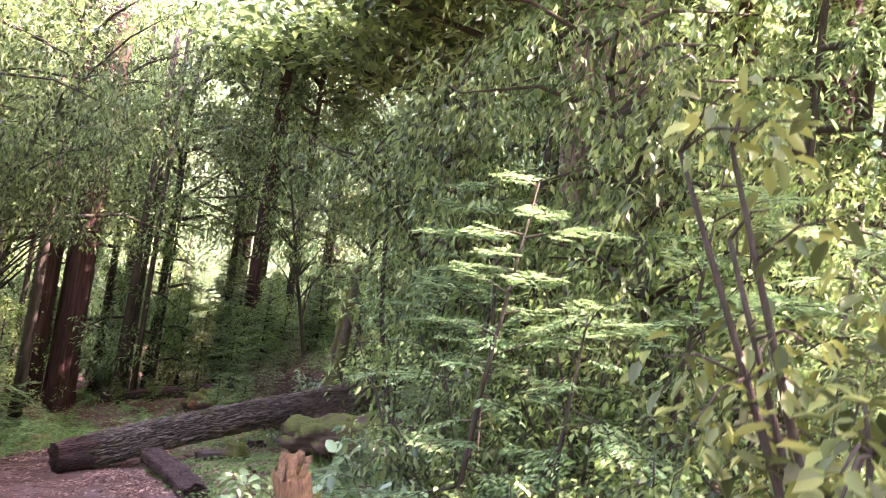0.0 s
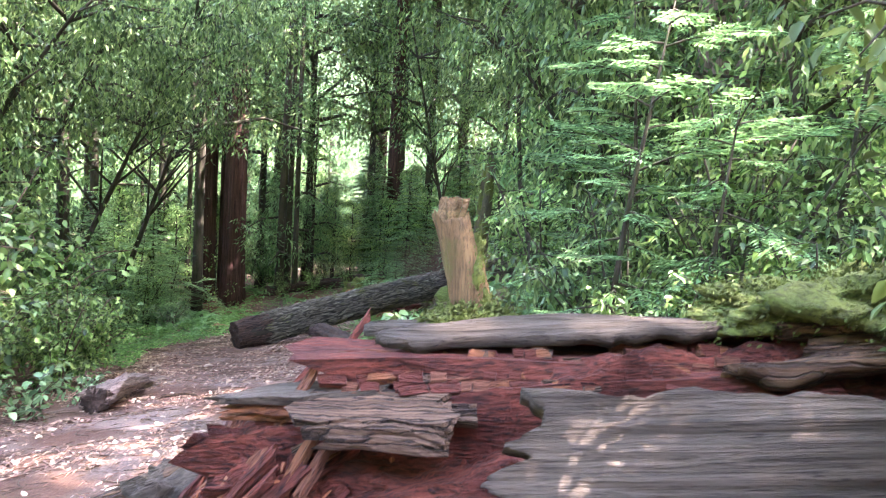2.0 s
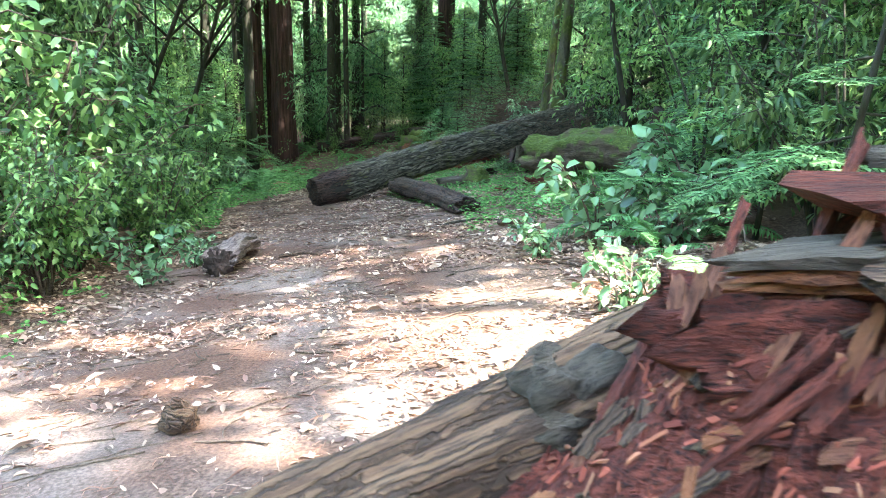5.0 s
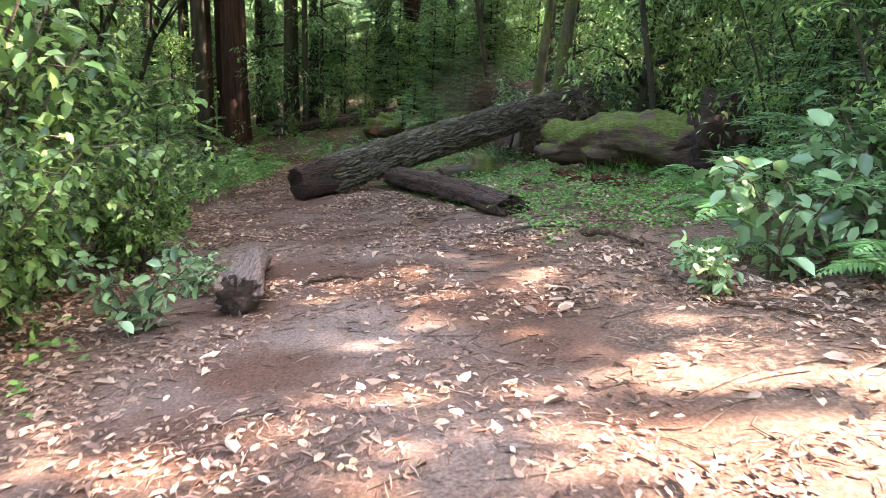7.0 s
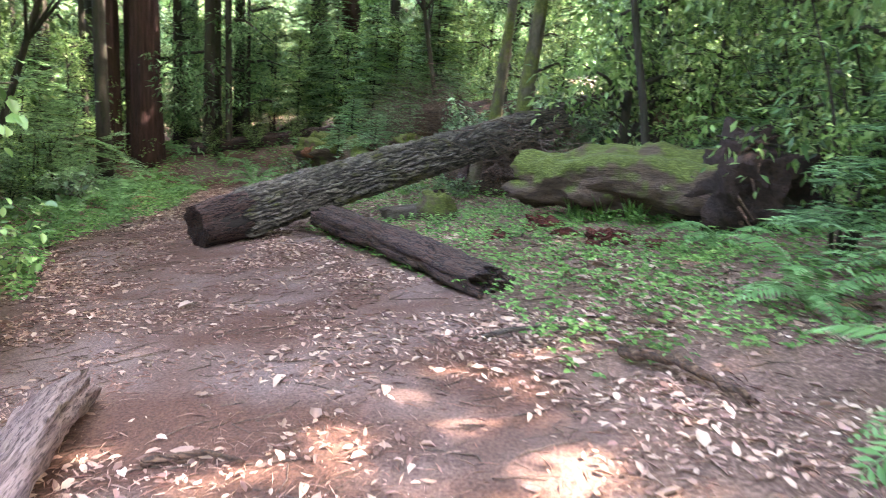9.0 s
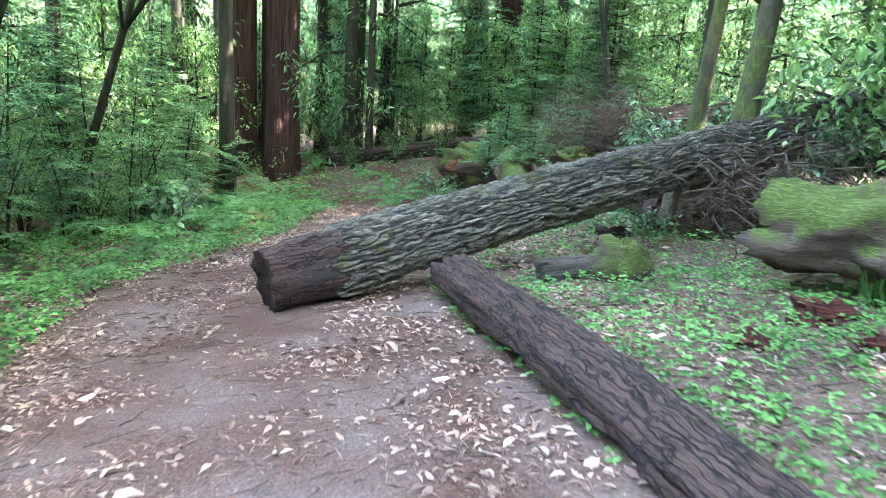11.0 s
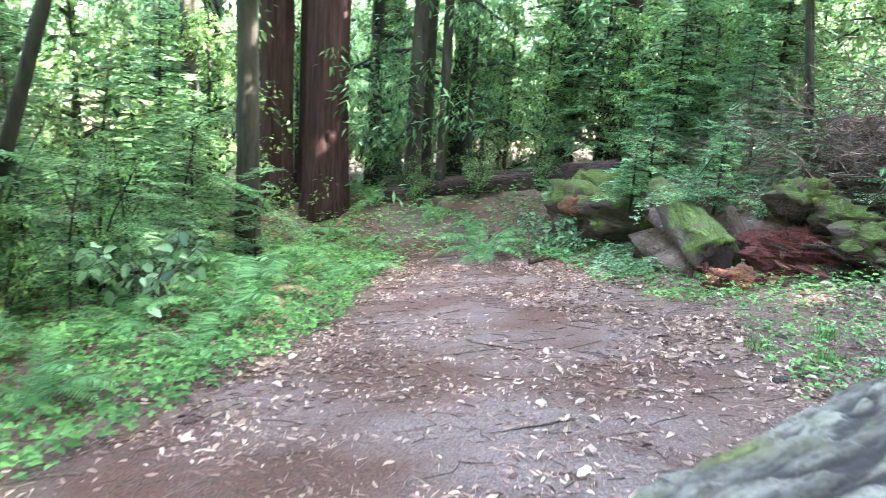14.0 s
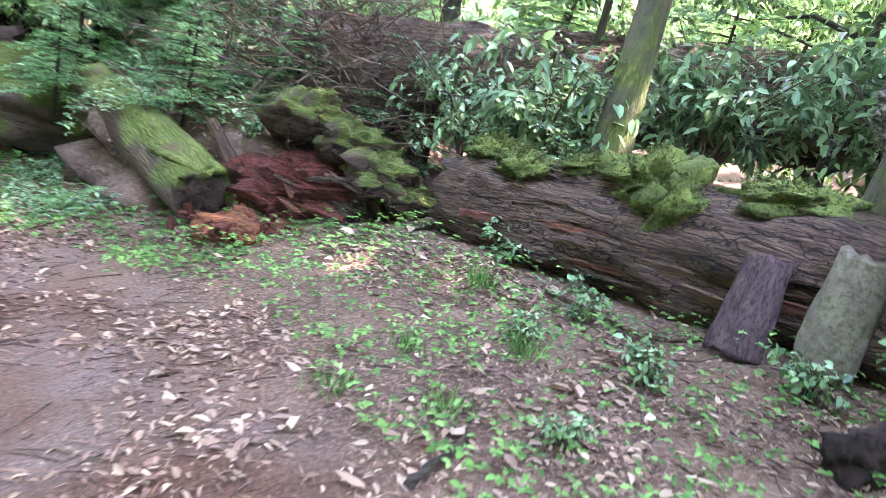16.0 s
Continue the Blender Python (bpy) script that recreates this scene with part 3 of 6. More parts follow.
    for i in range(290):
        x, y = rg.uniform(-0.2, 1.15), rg.uniform(-1.15, 0.05)
        piece("rot_block", kinds[int(rg.integers(8))], t, on_face(x, y, 26 + rg.normal(0, 14), rg.uniform(-0.012, 0.006), rg.normal(0, 10, 3)))
    def crumbs(name, n, spot, sizes, material, label):
        """Very many small bits of broken wood, as one mass."""
        box = np.array([(a, c, e) for a in (-0.5, 0.5) for c in (-0.5, 0.5) for e in (-0.5, 0.5)])
        quads = np.array([[0, 1, 3, 2], [4, 6, 7, 5], [0, 4, 5, 1], [2, 3, 7, 6], [0, 2, 6, 4], [1, 5, 7, 3]])
        vs = []
        for i in range(n):
            m = np.array(spot())
            b = box * [rg.uniform(*sizes), rg.uniform(0.004, 0.014), rg.uniform(0.003, 0.01)] * rg.uniform(0.25, 1.3, (8, 3))
            vs.append(b @ m[:3, :3].T + m[:3, 3])
        me = mesh_of(name, np.concatenate(vs), (np.arange(n)[:, None, None] * 8 + quads[None]).reshape(-1, 4), material, False)
        tagged(piece(name, me, t, None, label), kind="stuff")

    def spot_on_face():
        x, y = rg.uniform(-0.3, 1.3), rg.uniform(-1.2, 0.05)
        return on_face(x, y, 27 + rg.normal(0, 18), rg.uniform(-0.004, 0.012), rg.normal(0, 16, 3))
    crumbs("wood_crumbs", 2600, spot_on_face, (0.012, 0.06), L_CRUMB, "small red and orange bits of broken wood")
    slabs = []
    for k in range(7):
        v, f = splinter(rg.uniform(0.12, 0.38), rg.uniform(0.014, 0.045), rg.uniform(0.01, 0.022), k + 300)
        slabs.append(mesh_of("ledge_slab", v, f, (M_RED, M_RUST, M_DECAY, M_RED, M_RED, M_RED, M_RUST)[k], False))
    for i in range(210):
        x, y = rg.uniform(-0.3, 0.95), rg.uniform(-1.1, 0.0)
        piece("ledge_slab", slabs[int(rg.integers(7))], t, on_face(x, y, 27 + rg.normal(0, 11), rg.uniform(-0.01, 0.02), (rg.normal(0, 14), rg.normal(0, 7), 0)))
    # splintered tongues reaching from the torn end
    for i, (x, y, z, ln, wd, th, rz, ry, mt) in enumerate([(0.33, -0.24, 0.28, 0.16, 0.035, 0.025, 214, 52, M_ORANGE), (0.37, -0.25, 0.26, 0.14, 0.03, 0.025, 222, 48, M_RUST), (0.6, -0.52, 0.02, 0.55, 0.08, 0.04, 205, 26, M_DECAY),
                                                     (0.95, -0.62, 0.0, 0.45, 0.06, 0.035, 204, 24, M_RUST), (0.8, -0.75, -0.08, 0.5, 0.05, 0.025, 205, 22, M_RUST), (0.5, -0.8, -0.14, 0.13, 0.06, 0.025, 200, 14, M_GREY), (0.15, -0.6, -0.1, 0.45, 0.09, 0.05, 205, 24, M_RUST), (0.1, -0.9, -0.28, 0.3, 0.05, 0.03, 230, 5, M_GREY), (0.35, -0.35, 0.05, 0.4, 0.05, 0.04, 214, 34, M_RUST)]):
        v, f = splinter(ln, wd, th, i + 20)
        piece("splinter", mesh_of("splinter", v, f, mt, False), t, pose(x, y, z, 0, ry, rz))
    # the pointed beak at the torn end: stacked layers that shorten downwards, under a grey skin
    beak = [(0.065, 0.4, 0.03, M_GREY, 0.15), (0.09, 0.375, 0.028, M_ORANGE, 0.15), (0.115, 0.35, 0.03, M_ORANGE, 0.14), (0.16, 0.32, 0.03, M_RED, 0.13), (0.2, 0.295, 0.03, M_ORANGE, 0.12)]
    for i, (x0, z, th, mt, wd) in enumerate(beak):
        v, f = splinter(0.5 - x0, wd, th, i + 90)
        v = [(x, y * (0.3 + 0.7 * smooth(0.0, 0.2, x)), q * (0.5 + 0.5 * smooth(0.0, 0.15, x))) for x, y, q in v]
        piece("beak_layer", mesh_of("beak_layer", v, f, mt, False), t, pose(x0, -0.2 + 0.012 * i, z - 0.02 + 0.03 * (x0 - 0.06), 0, -4, 3), "split layer of orange rotten wood")
    for i, (x0, y0, z, ln, wd, th) in enumerate([(0.32, -0.27, 0.385, 0.36, 0.15, 0.03), (0.33, -0.29, 0.36, 0.34, 0.14, 0.035), (0.38, -0.31, 0.325, 0.28, 0.12, 0.04)]):
        v, f = splinter(ln, wd, th, i + 130)
        piece("brow_slab", mesh_of("brow_slab", v, f, M_DECAY, False), t, pose(x0, y0, z, 18, 3, -6), "dark brown slab overhanging the hollow")
    for x0, y0, z, ln, wd, th in [(0.36, -0.08, 0.43, 1.5, 0.26, 0.08), (0.42, -0.14, 0.37, 1.3, 0.26, 0.08)]:
        v, f = splinter(ln, wd, th, int(x0 * 1000))
        piece("heart_slab", mesh_of("heart_slab", v, f, M_RED, False), t, pose(x0, y0, z), "red rotten layer under the top strip")
    # brick-like blocks of rot in the band under the top strip
    for i in range(150):
        x = rg.uniform(0.38, 1.9)
        lv = int(rg.integers(4))
        piece("rot_block", kinds[int(rg.integers(8))], t, pose(x, -0.13 - 0.035 * lv + rg.normal(0, 0.01), 0.478 - 0.022 * lv, rg.normal(50, 10), rg.normal(0, 4), rg.normal(0, 5)))
    # moss over the whole end
    for i, (x, y, z, rx, ry, rz) in enumerate([(1.95, -0.05, 0.58, 0.26, 0.22, 0.1), (2.3, -0.28, 0.52, 0.36, 0.25, 0.16), (2.75, -0.2, 0.55, 0.45, 0.3, 0.18), (1.7, 0.0, 0.58, 0.2, 0.16, 0.06), (2.25, -0.5, 0.3, 0.24, 0.1, 0.2), (2.65, -0.52, 0.25, 0.26, 0.12, 0.24), (0.78, 0.14, 0.535, 0.13, 0.06, 0.02)]):
        v, f = cushion(rx, ry, rz, i * 3.1, 0.6, 36, 20)
        parts = [(v, f), fuzz(v, M_MOSS, 2600, 0.022, i)]
        vv, ff = gather(parts)
        piece("moss", mesh_of("moss", vv, ff, M_MOSS), t, pose(x, y, z), "yellow-green moss cushion")


rotten_log()


def snag():
    v, f = [], []
    n, sides = 30, 18
    for i in range(n):
        u = i / (n - 1)
        for j in range(sides):
            q = 2 * math.pi * j / sides
            r = (0.07 - 0.014 * u) * (1 + 0.14 * fbm(math.cos(q) * 1.5, math.sin(q) * 1.5, u * 2, 3)) + 0.008 * abs(math.sin(q * 4 + u * 2))
            z = u * 0.43
            if i > n - 4:
                z += 0.05 * fbm(math.cos(q) * 2, math.sin(q) * 2, 5, 3) * (i - n + 4) / 3
            v.append((r * math.cos(q) - 0.1 * u - 0.03 * u * u, r * math.sin(q), z))
    f = [[i * sides + j, i * sides + (j + 1) % sides, (i + 1) * sides + (j + 1) % sides, (i + 1) * sides + j] for i in range(n - 1) for j in range(sides)]
    v.append((-0.13, 0, 0.36))
    f += [[(n - 1) * sides + j, (n - 1) * sides + (j + 1) % sides, len(v) - 1] for j in range(sides)]
    t = thing("broken_snag", pose(-0.19, 2.56, 0.62), "short broken brown snag with moss, standing behind the rotten log", "dead stem")
    piece("stem", mesh_of("stem", v, f, M_SNAG), t)
    rgs = np.random.default_rng(12)
    for i in range(5):
        u = rgs.uniform(0.05, 0.8)
        c, g = cushion(0.022, 0.018, 0.05, 120.0 + i, 0.6, 14, 10)
        cv, cf = gather([(c, g), fuzz(c, M_MOSS, 160, 0.012, i + 90)])
        q = rgs.uniform(-0.9, 0.3)
        piece("moss", mesh_of("moss", cv, cf, M_MOSS), t, pose(-0.1 * u - 0.03 * u * u + 0.062 * math.cos(q), 0.062 * math.sin(q), u * 0.43), "yellow-green moss")
    for i in range(4):
        c, g = splinter(0.1, 0.03, 0.018, 140 + i)
        q = i * 1.7
        piece("torn_fibre", mesh_of("torn_fibre", c, g, M_SNAG, False), t, pose(-0.125 + 0.035 * math.cos(q), 0.035 * math.sin(q), 0.38, 0, -84 + 6 * i, 40 * i))


snag()


def curved_limb(name, points, radii, label, material, seed, sides=22):
    """A long dead limb along a bent line."""
    P = np.array(points, float)
    s = np.linspace(0, len(P) - 1, 60)
    Q = np.stack([np.interp(s, range(len(P)), P[:, k]) for k in range(3)], 1)
    for _ in range(6):
        Q[1:-1] = (Q[:-2] + 2 * Q[1:-1] + Q[2:]) / 4
    r = np.interp(s, range(len(P)), radii)
    v, f = tube(Q, r, sides, 0.09, seed)
    t = thing(name, Matrix.Identity(4), label, "dead limb")
    piece("limb", mesh_of("limb", v, f, material), t)
    return t


v, f = timber(2.2, 0.11, 90, 32, 0.022, 6, 0.3, 0.12, -0.2, 44.0, 1.0, 0.06, -0.07)
limb = log_thing("fallen_limb", (-2.62, 1.5, -0.47), (-0.75, 2.5, 0.2), "long curved grey-brown dead limb beside the rotten log", "dead limb", (v, f), M_BROWN, "limb")
v, f = cushion(0.16, 0.13, 0.1, 77.0, 0.4, 22, 14)
piece("knot", mesh_of("knot", v, f, M_GREY), limb, pose(1.75, 0.0, 0.02), "pale weathered knot")


def red_debris():
    """Crumbled red wood heaped in front of the log."""
    t = thing("rotten_wood_heap", pose(-0.35, 1.55, -0.15), "heap of crumbled red rotten wood and splinters at the log's foot", "wood debris")
    v, f = cushion(1.15, 0.62, 0.16, 8.0, 0.4, 110, 40)
    v = [(x, y, z + 0.035 * fbm(x * 9, y * 16, 3.0, 4)) for x, y, z in v]
    piece("mass", mesh_of("mass", v, f, M_RED, False), t)
    rg = np.random.default_rng(11)
    kinds = []
    for k in range(10):
        v, f = splinter(rg.uniform(0.04, 0.15), rg.uniform(0.01, 0.028), rg.uniform(0.006, 0.014), k + 60)
        kinds.append(mesh_of("splinter", v, f, (M_RED, M_ORANGE, M_RED, M_BROWN, M_RED, M_ORANGE, M_RED, M_GREY, M_RED, M_BROWN)[k]))
    for i in range(290):
        x, y = rg.uniform(-1.1, 1.1), rg.uniform(-0.55, 0.55)
        k = max(0.0, 1 - (x / 1.15) ** 2 - (y / 0.62) ** 2)
        piece("splinter", kinds[int(rg.integers(10))], t, pose(x, y, 0.16 * math.sqrt(k) + rg.uniform(0, 0.04), rg.uniform(-30, 30), rg.uniform(-30, 30), rg.uniform(0, 360)))


red_debris()

v, f = timber(0.8, 0.055, 30, 16, 0.01, 5, 0.6, 0.1, 0.2, 5.0)
log_thing("orange_plank", (-1.62, 1.42, -0.22), (-1.12, 2.05, -0.08), "orange-brown split length of wood lying against the limb", "split wood", (v, f), M_ORANGE)
v, f = cushion(0.26, 0.2, 0.15, 5.0, 0.15)
t = thing("mossy_stub", pose(-1.62, 1.3, -0.2), "grey-green mossy rounded stub of wood", "wood stub")
piece("stub", mesh_of("stub", v, f, M_MOSSLOG), t)

# the dark furrowed log across the trail's edge
A, B = Vector((-6.4, 14.2, -2.13)), Vector((-1.35, 19.4, -0.82))
LEN = (B - A).length


def plated_bark(length, radius, rings, sides, ridges, depth, taper, seed, bare):
    """A lying trunk whose bark is split by furrows into rows of broken plates; the first stretch is bare."""
    v, plate = [], []
    for i in range(rings):
        x = length * i / (rings - 1)
        for j in range(sides):
            a = 2 * math.pi * j / sides
            ca, sa = math.cos(a), math.sin(a)
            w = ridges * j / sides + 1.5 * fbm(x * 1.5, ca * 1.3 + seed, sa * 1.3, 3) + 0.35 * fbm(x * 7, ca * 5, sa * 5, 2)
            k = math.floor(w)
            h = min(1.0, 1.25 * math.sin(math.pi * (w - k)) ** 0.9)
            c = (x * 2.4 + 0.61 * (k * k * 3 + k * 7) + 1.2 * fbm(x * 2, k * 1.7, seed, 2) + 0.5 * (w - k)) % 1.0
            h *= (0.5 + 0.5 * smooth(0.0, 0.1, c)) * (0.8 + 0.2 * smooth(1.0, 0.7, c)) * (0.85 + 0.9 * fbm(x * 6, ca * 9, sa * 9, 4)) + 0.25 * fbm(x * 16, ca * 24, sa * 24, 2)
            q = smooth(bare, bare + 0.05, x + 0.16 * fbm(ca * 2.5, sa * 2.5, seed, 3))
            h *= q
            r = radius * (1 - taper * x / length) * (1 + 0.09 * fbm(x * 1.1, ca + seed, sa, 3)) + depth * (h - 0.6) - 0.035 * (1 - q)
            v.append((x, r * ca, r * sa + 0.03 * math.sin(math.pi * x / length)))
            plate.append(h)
    f = [[i * sides + j, (i + 1) * sides + j, (i + 1) * sides + (j + 1) % sides, i * sides + (j + 1) % sides] for i in range(rings - 1) for j in range(sides)]
    f += [[j for j in range(sides)], [(rings - 1) * sides + j for j in range(sides)][::-1]]
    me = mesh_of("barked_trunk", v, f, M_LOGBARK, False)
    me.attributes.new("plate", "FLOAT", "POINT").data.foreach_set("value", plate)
    return me


dark_log = thing("bark_log", along(A, B), "fallen log with deeply furrowed grey bark, broken dark end", "fallen log")
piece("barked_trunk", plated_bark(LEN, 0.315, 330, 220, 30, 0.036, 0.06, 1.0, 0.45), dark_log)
v, f = timber(0.72, 0.28, 40, 40, 0.035, 12, 0.5, 0.12, -0.05, 7.0, 1.0, 0.035)
piece("broken_end", mesh_of("broken_end", v, f, M_DARKLOG), dark_log, pose(-0.14, 0, 0), "dark bare broken end")
v, f = timber(1.6, 0.19, 40, 30, 0.04, 9, 0.5, 0.14, 0.5, 3.0, 1.0, 0.1)
piece("far_stub", mesh_of("far_stub", v, f, M_DARKLOG), dark_log, pose(LEN - 0.1, 0.1, 0.1, 0, -6, -8), "dark bare far end")

v, f = timber(4.75, 0.17, 110, 36, 0.035, 7, 0.35, 0.1, -0.25, 4.0, 0.8, 0.16, 0.03)
log_thing("split_log", (-2.82, 10.5, -1.38), (-4.95, 14.72, -2.02), "dark brown split log with running grain, leaning on the bark log", "fallen log", (v, f), M_DARKLOG, "split_trunk")

# mossy log with its torn root plate
v, f = timber(2.75, 0.38, 90, 50, 0.06, 6, 0.4, 0.16, -0.2, 9.0, 0.9, 0.1, 0.05)
mossy = log_thing("mossy_log", (-2.3, 14.85, -1.25), (-0.1, 13.2, -0.9), "moss-covered rotting log with a torn dark root end", "fallen log", (v, f), M_MOSSLOG)
v, f = cushion(0.55, 0.6, 0.55, 4.0, 0.5, 30, 18)
piece("root_plate", mesh_of("root_plate", v, f, M_SOIL), mossy, pose(2.8, 0, -0.05), "dark torn root plate with soil")
for i in range(22):
    q = i * 2.4
    v, f = tube([(2.7, 0.3 * math.cos(q), 0.35 * math.sin(q)), (3.0 + 0.1 * math.sin(i), 0.55 * math.cos(q), 0.55 * math.sin(q)), (3.15, 0.72 * math.cos(q + 0.3), 0.7 * math.sin(q + 0.2) - 0.1)], [0.035, 0.022, 0.008], 6, 0.2, i)
    piece("root", mesh_of("root", v, f, M_BROWN), mossy)
v, f = cushion(0.26, 0.22, 0.26, 2.0, 0.3)
t = thing("mossy_stump", pose(-3.5, 15.2, land(-3.5, 15.2) + 0.16), "small mossy stump between the logs", "stump")
piece("stump", mesh_of("stump", v, f, M_MOSSLOG), t)
v, f = timber(0.7, 0.11, 24, 18, 0.012, 4, 0.5, 0.1, 0.2, 6.0)
log_thing("grey_root", (-4.2, 15.0, land(-4.2, 15.0) + 0.1), (-3.6, 15.3, land(-3.6, 15.3) + 0.14), "smooth grey bent root by the mossy stump", "root", (v, f), M_GREY)

# chunk of wood on the trail's edge
v, f = timber(1.65, 0.15, 90, 44, 0.03, 7, 0.6, 0.22, 0.5, 11.0, 0.95, 0.1, 0.06)
chunk = log_thing("wood_chunk", (-4.62, 6.9, land(-4.62, 6.9) + 0.13), (-5.0, 8.4, land(-5.0, 8.4) + 0.12), "short pinkish-grey twisted dead log with a dark lump, coloured as the shade inside the hollow end", "dead log", (v, f), M_PINKLOG)
# no hole here: a black charred lump gives the hollow's shade by colour
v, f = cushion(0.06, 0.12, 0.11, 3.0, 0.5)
piece("hollow_shade", mesh_of("hollow_shade", v, f, M_SOIL), chunk, pose(-0.01, 0, 0), "black charred lump, coloured as the shade inside the hollow end")

# ---- dead wood where the walk ends ----
v, f = timber(2.9, 0.25, 60, 32, 0.018, 5, 0.4, 0.1, -0.15, 14.0, 1.0, 0.06, 0.06)
end_log = log_thing("mossy_end_log", (-5.45, 22.15, land(-5.45, 22.15) + 0.22), (-6.25, 24.9, -2.5), "moss-covered log with a dark lump, coloured as the shade inside the hollow end, pointing at the trail", "fallen log", (v, f), M_MOSSLOG)
# a thin near-black cushion paints the dark inside of the end
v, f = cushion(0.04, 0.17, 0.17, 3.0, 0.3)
piece("hollow_shade", mesh_of("hollow_shade", v, f, M_SOIL), end_log, pose(-0.03, 0, 0), "dark lump, coloured as the shade inside the hollow end")
for i, (x, y, z, rx, ry, rz) in enumerate([(0.5, 0.0, 0.2, 0.5, 0.2, 0.08), (1.4, 0.02, 0.23, 0.6, 0.2, 0.08)]):
    v, f = cushion(rx, ry, rz, i * 5.0)
    vv, ff = gather([(v, f), fuzz(v, M_MOSS, 2000, 0.02, i + 30)])
    piece("moss", mesh_of("moss", vv, ff, M_MOSS), end_log, pose(x, y, z), "bright moss")
t = thing("red_rot_heap", pose(-5.2, 21.75, land(-5.2, 21.75)), "heap of orange-red crumbled rotten wood", "wood debris")
v, f = cushion(0.38, 0.22, 0.14, 1.0, 0.5, 30, 16)
piece("mass", mesh_of("mass", v, f, M_ORANGE), t)
rg = np.random.default_rng(5)
v, f = block(rg, 0.1, 0.06, 0.04)
CRUMB = mesh_of("crumb", v, f, M_RED, False)
for i in range(60):
    piece("crumb", CRUMB, t, pose(rg.normal(0, 0.22), rg.normal(0, 0.13), rg.uniform(0.02, 0.12), *rg.uniform(0, 360, 3)))
for a, b, r, mt, lab, sq in [((-4.95, 22.1, -2.9), (-5.35, 22.9, -2.25), 0.07, M_BROWN, "pale brown split plank leaning on the mound", 0.5), ((-4.2, 22.0, -2.75), (-4.6, 22.75, -2.3), 0.13, M_DARKLOG, "dark brown split slab leaning on the mound", 0.6), ((-3.85, 22.1, -2.72), (-4.5, 23.2, -2.1), 0.1, M_MOSSLOG, "thin mossy branch log on the mound", 1.0), ((-4.75, 22.3, -2.86), (-4.2, 22.7, -2.55), 0.12, M_RED, "broken red rotten slab", 0.6), ((-3.9, 21.6, -2.66), (-3.35, 21.5, -2.42), 0.07, M_GREY, "pale grey weathered splinter on the ground", 0.6), ((-5.6, 23.0, -2.75), (-6.1, 24.2, -2.55), 0.1, M_RED, "narrow red-brown slab beside the mossy log", 0.6)]:
    ln = (Vector(b) - Vector(a)).length
    v, f = timber(ln, r, 30, 18, 0.015, 5, 0.4, 0.12, 0.1, r * 50, sq, 0.06)
    log_thing("split_slab", a, b, lab, "split wood", (v, f), mt, "slab")


def mound():
    """The bank of litter and decayed wood between the end logs."""
    v, f = cushion(1.5, 1.1, 0.75, 6.0, 0.3, 44, 22)
    t = thing("litter_mound", pose(-4.9, 23.9, -2.9, 0, 0, -20), "mound of rotten wood and leaf litter overgrown with twigs", "mound")
    piece("mound", mesh_of("mound", v, f, M_RED2), t)
    v2, f2 = cushion(1.2, 0.7, 0.5, 9.0, 0.4, 36, 18)
    piece("mossy_bank", mesh_of("mossy_bank", v2, f2, M_MOSSLOG), t, pose(-2.2, 1.2, 0.0), "mossy decayed bank")
    rgm = np.random.default_rng(8)
    P = np.asarray(v)
    P = P[P[:, 2] > 0.1]
    q = P[rgm.integers(0, len(P), 900)] + rgm.normal(0, 0.05, (900, 3)) * [1, 1, 0.2]
    vv, ff = leaves(q + [0, 0, 0.02], np.c_[rgm.normal(0, 1, (900, 2)), rgm.normal(0, 0.3, 900)], np.c_[rgm.normal(0, 0.3, (900, 2)), np.ones(900)], rgm.uniform(0.05, 0.1, 900), 0.035)
    piece("litter", mesh_of("litter", vv, ff, L_LITTER), t, None, "fallen brown leaves")


def mound_wood():
    """Broken red wood in the mound's open side, mossy lumps along its shoulder and roots hanging over it."""
    t = thing("broken_red_wood", pose(-4.72, 22.3, -2.62), "hollow of dark red rotten wood under the mound's edge", "rotten wood")
    v, f = cushion(0.5, 0.3, 0.26, 91.0, 0.45, 34, 18)
    piece("mass", mesh_of("mass", v, f, M_RED, False), t)
    rgm = np.random.default_rng(92)
    for i in range(26):
        v, f = splinter(rgm.uniform(0.15, 0.4), rgm.uniform(0.04, 0.09), rgm.uniform(0.015, 0.035), i + 700)
        piece("splinter", mesh_of("splinter", v, f, (M_RED, M_RUST, M_DECAY)[i % 3], False), t, pose(rgm.uniform(-0.45, 0.35), rgm.uniform(-0.3, 0.05), rgm.uniform(-0.05, 0.24), rgm.normal(0, 25), rgm.normal(12, 14), rgm.normal(-20, 25)))
    for i, (x, y, z, r) in enumerate([(-4.62, 22.55, -1.98, 0.24), (-4.28, 22.25, -2.12, 0.2), (-4.05, 22.0, -2.3, 0.22), (-3.75, 21.85, -2.5, 0.16)]):
        v, f = cushion(r * 1.3, r, r * 0.75, 95.0 + i, 0.55, 30, 16)
        vv, ff = gather([(v, f), fuzz(v, M_MOSS, 1500, 0.02, i + 70)])
        ob = thing("mossy_lump", pose(x, y, z), "mossy lump of decayed wood on the mound's shoulder", "mossy wood", "mossy lumps")
        piece("core", mesh_of("core", *cushion(r * 1.2, r * 0.95, r * 0.9, 95.0 + i, 0.5, 20, 12), M_DECAY), ob, pose(0, 0.02, -0.08))
        piece("moss", mesh_of("moss", vv, ff, M_MOSSLOG), ob)


M_RED2 = surface("brown_litter_bank", (0.06, 0.035, 0.025), (0.14, 0.08, 0.055), (0.2, 0.13, 0.09), (1, 1, 1), 2, 25, 0.95, 1.0, 0.03)
mound()
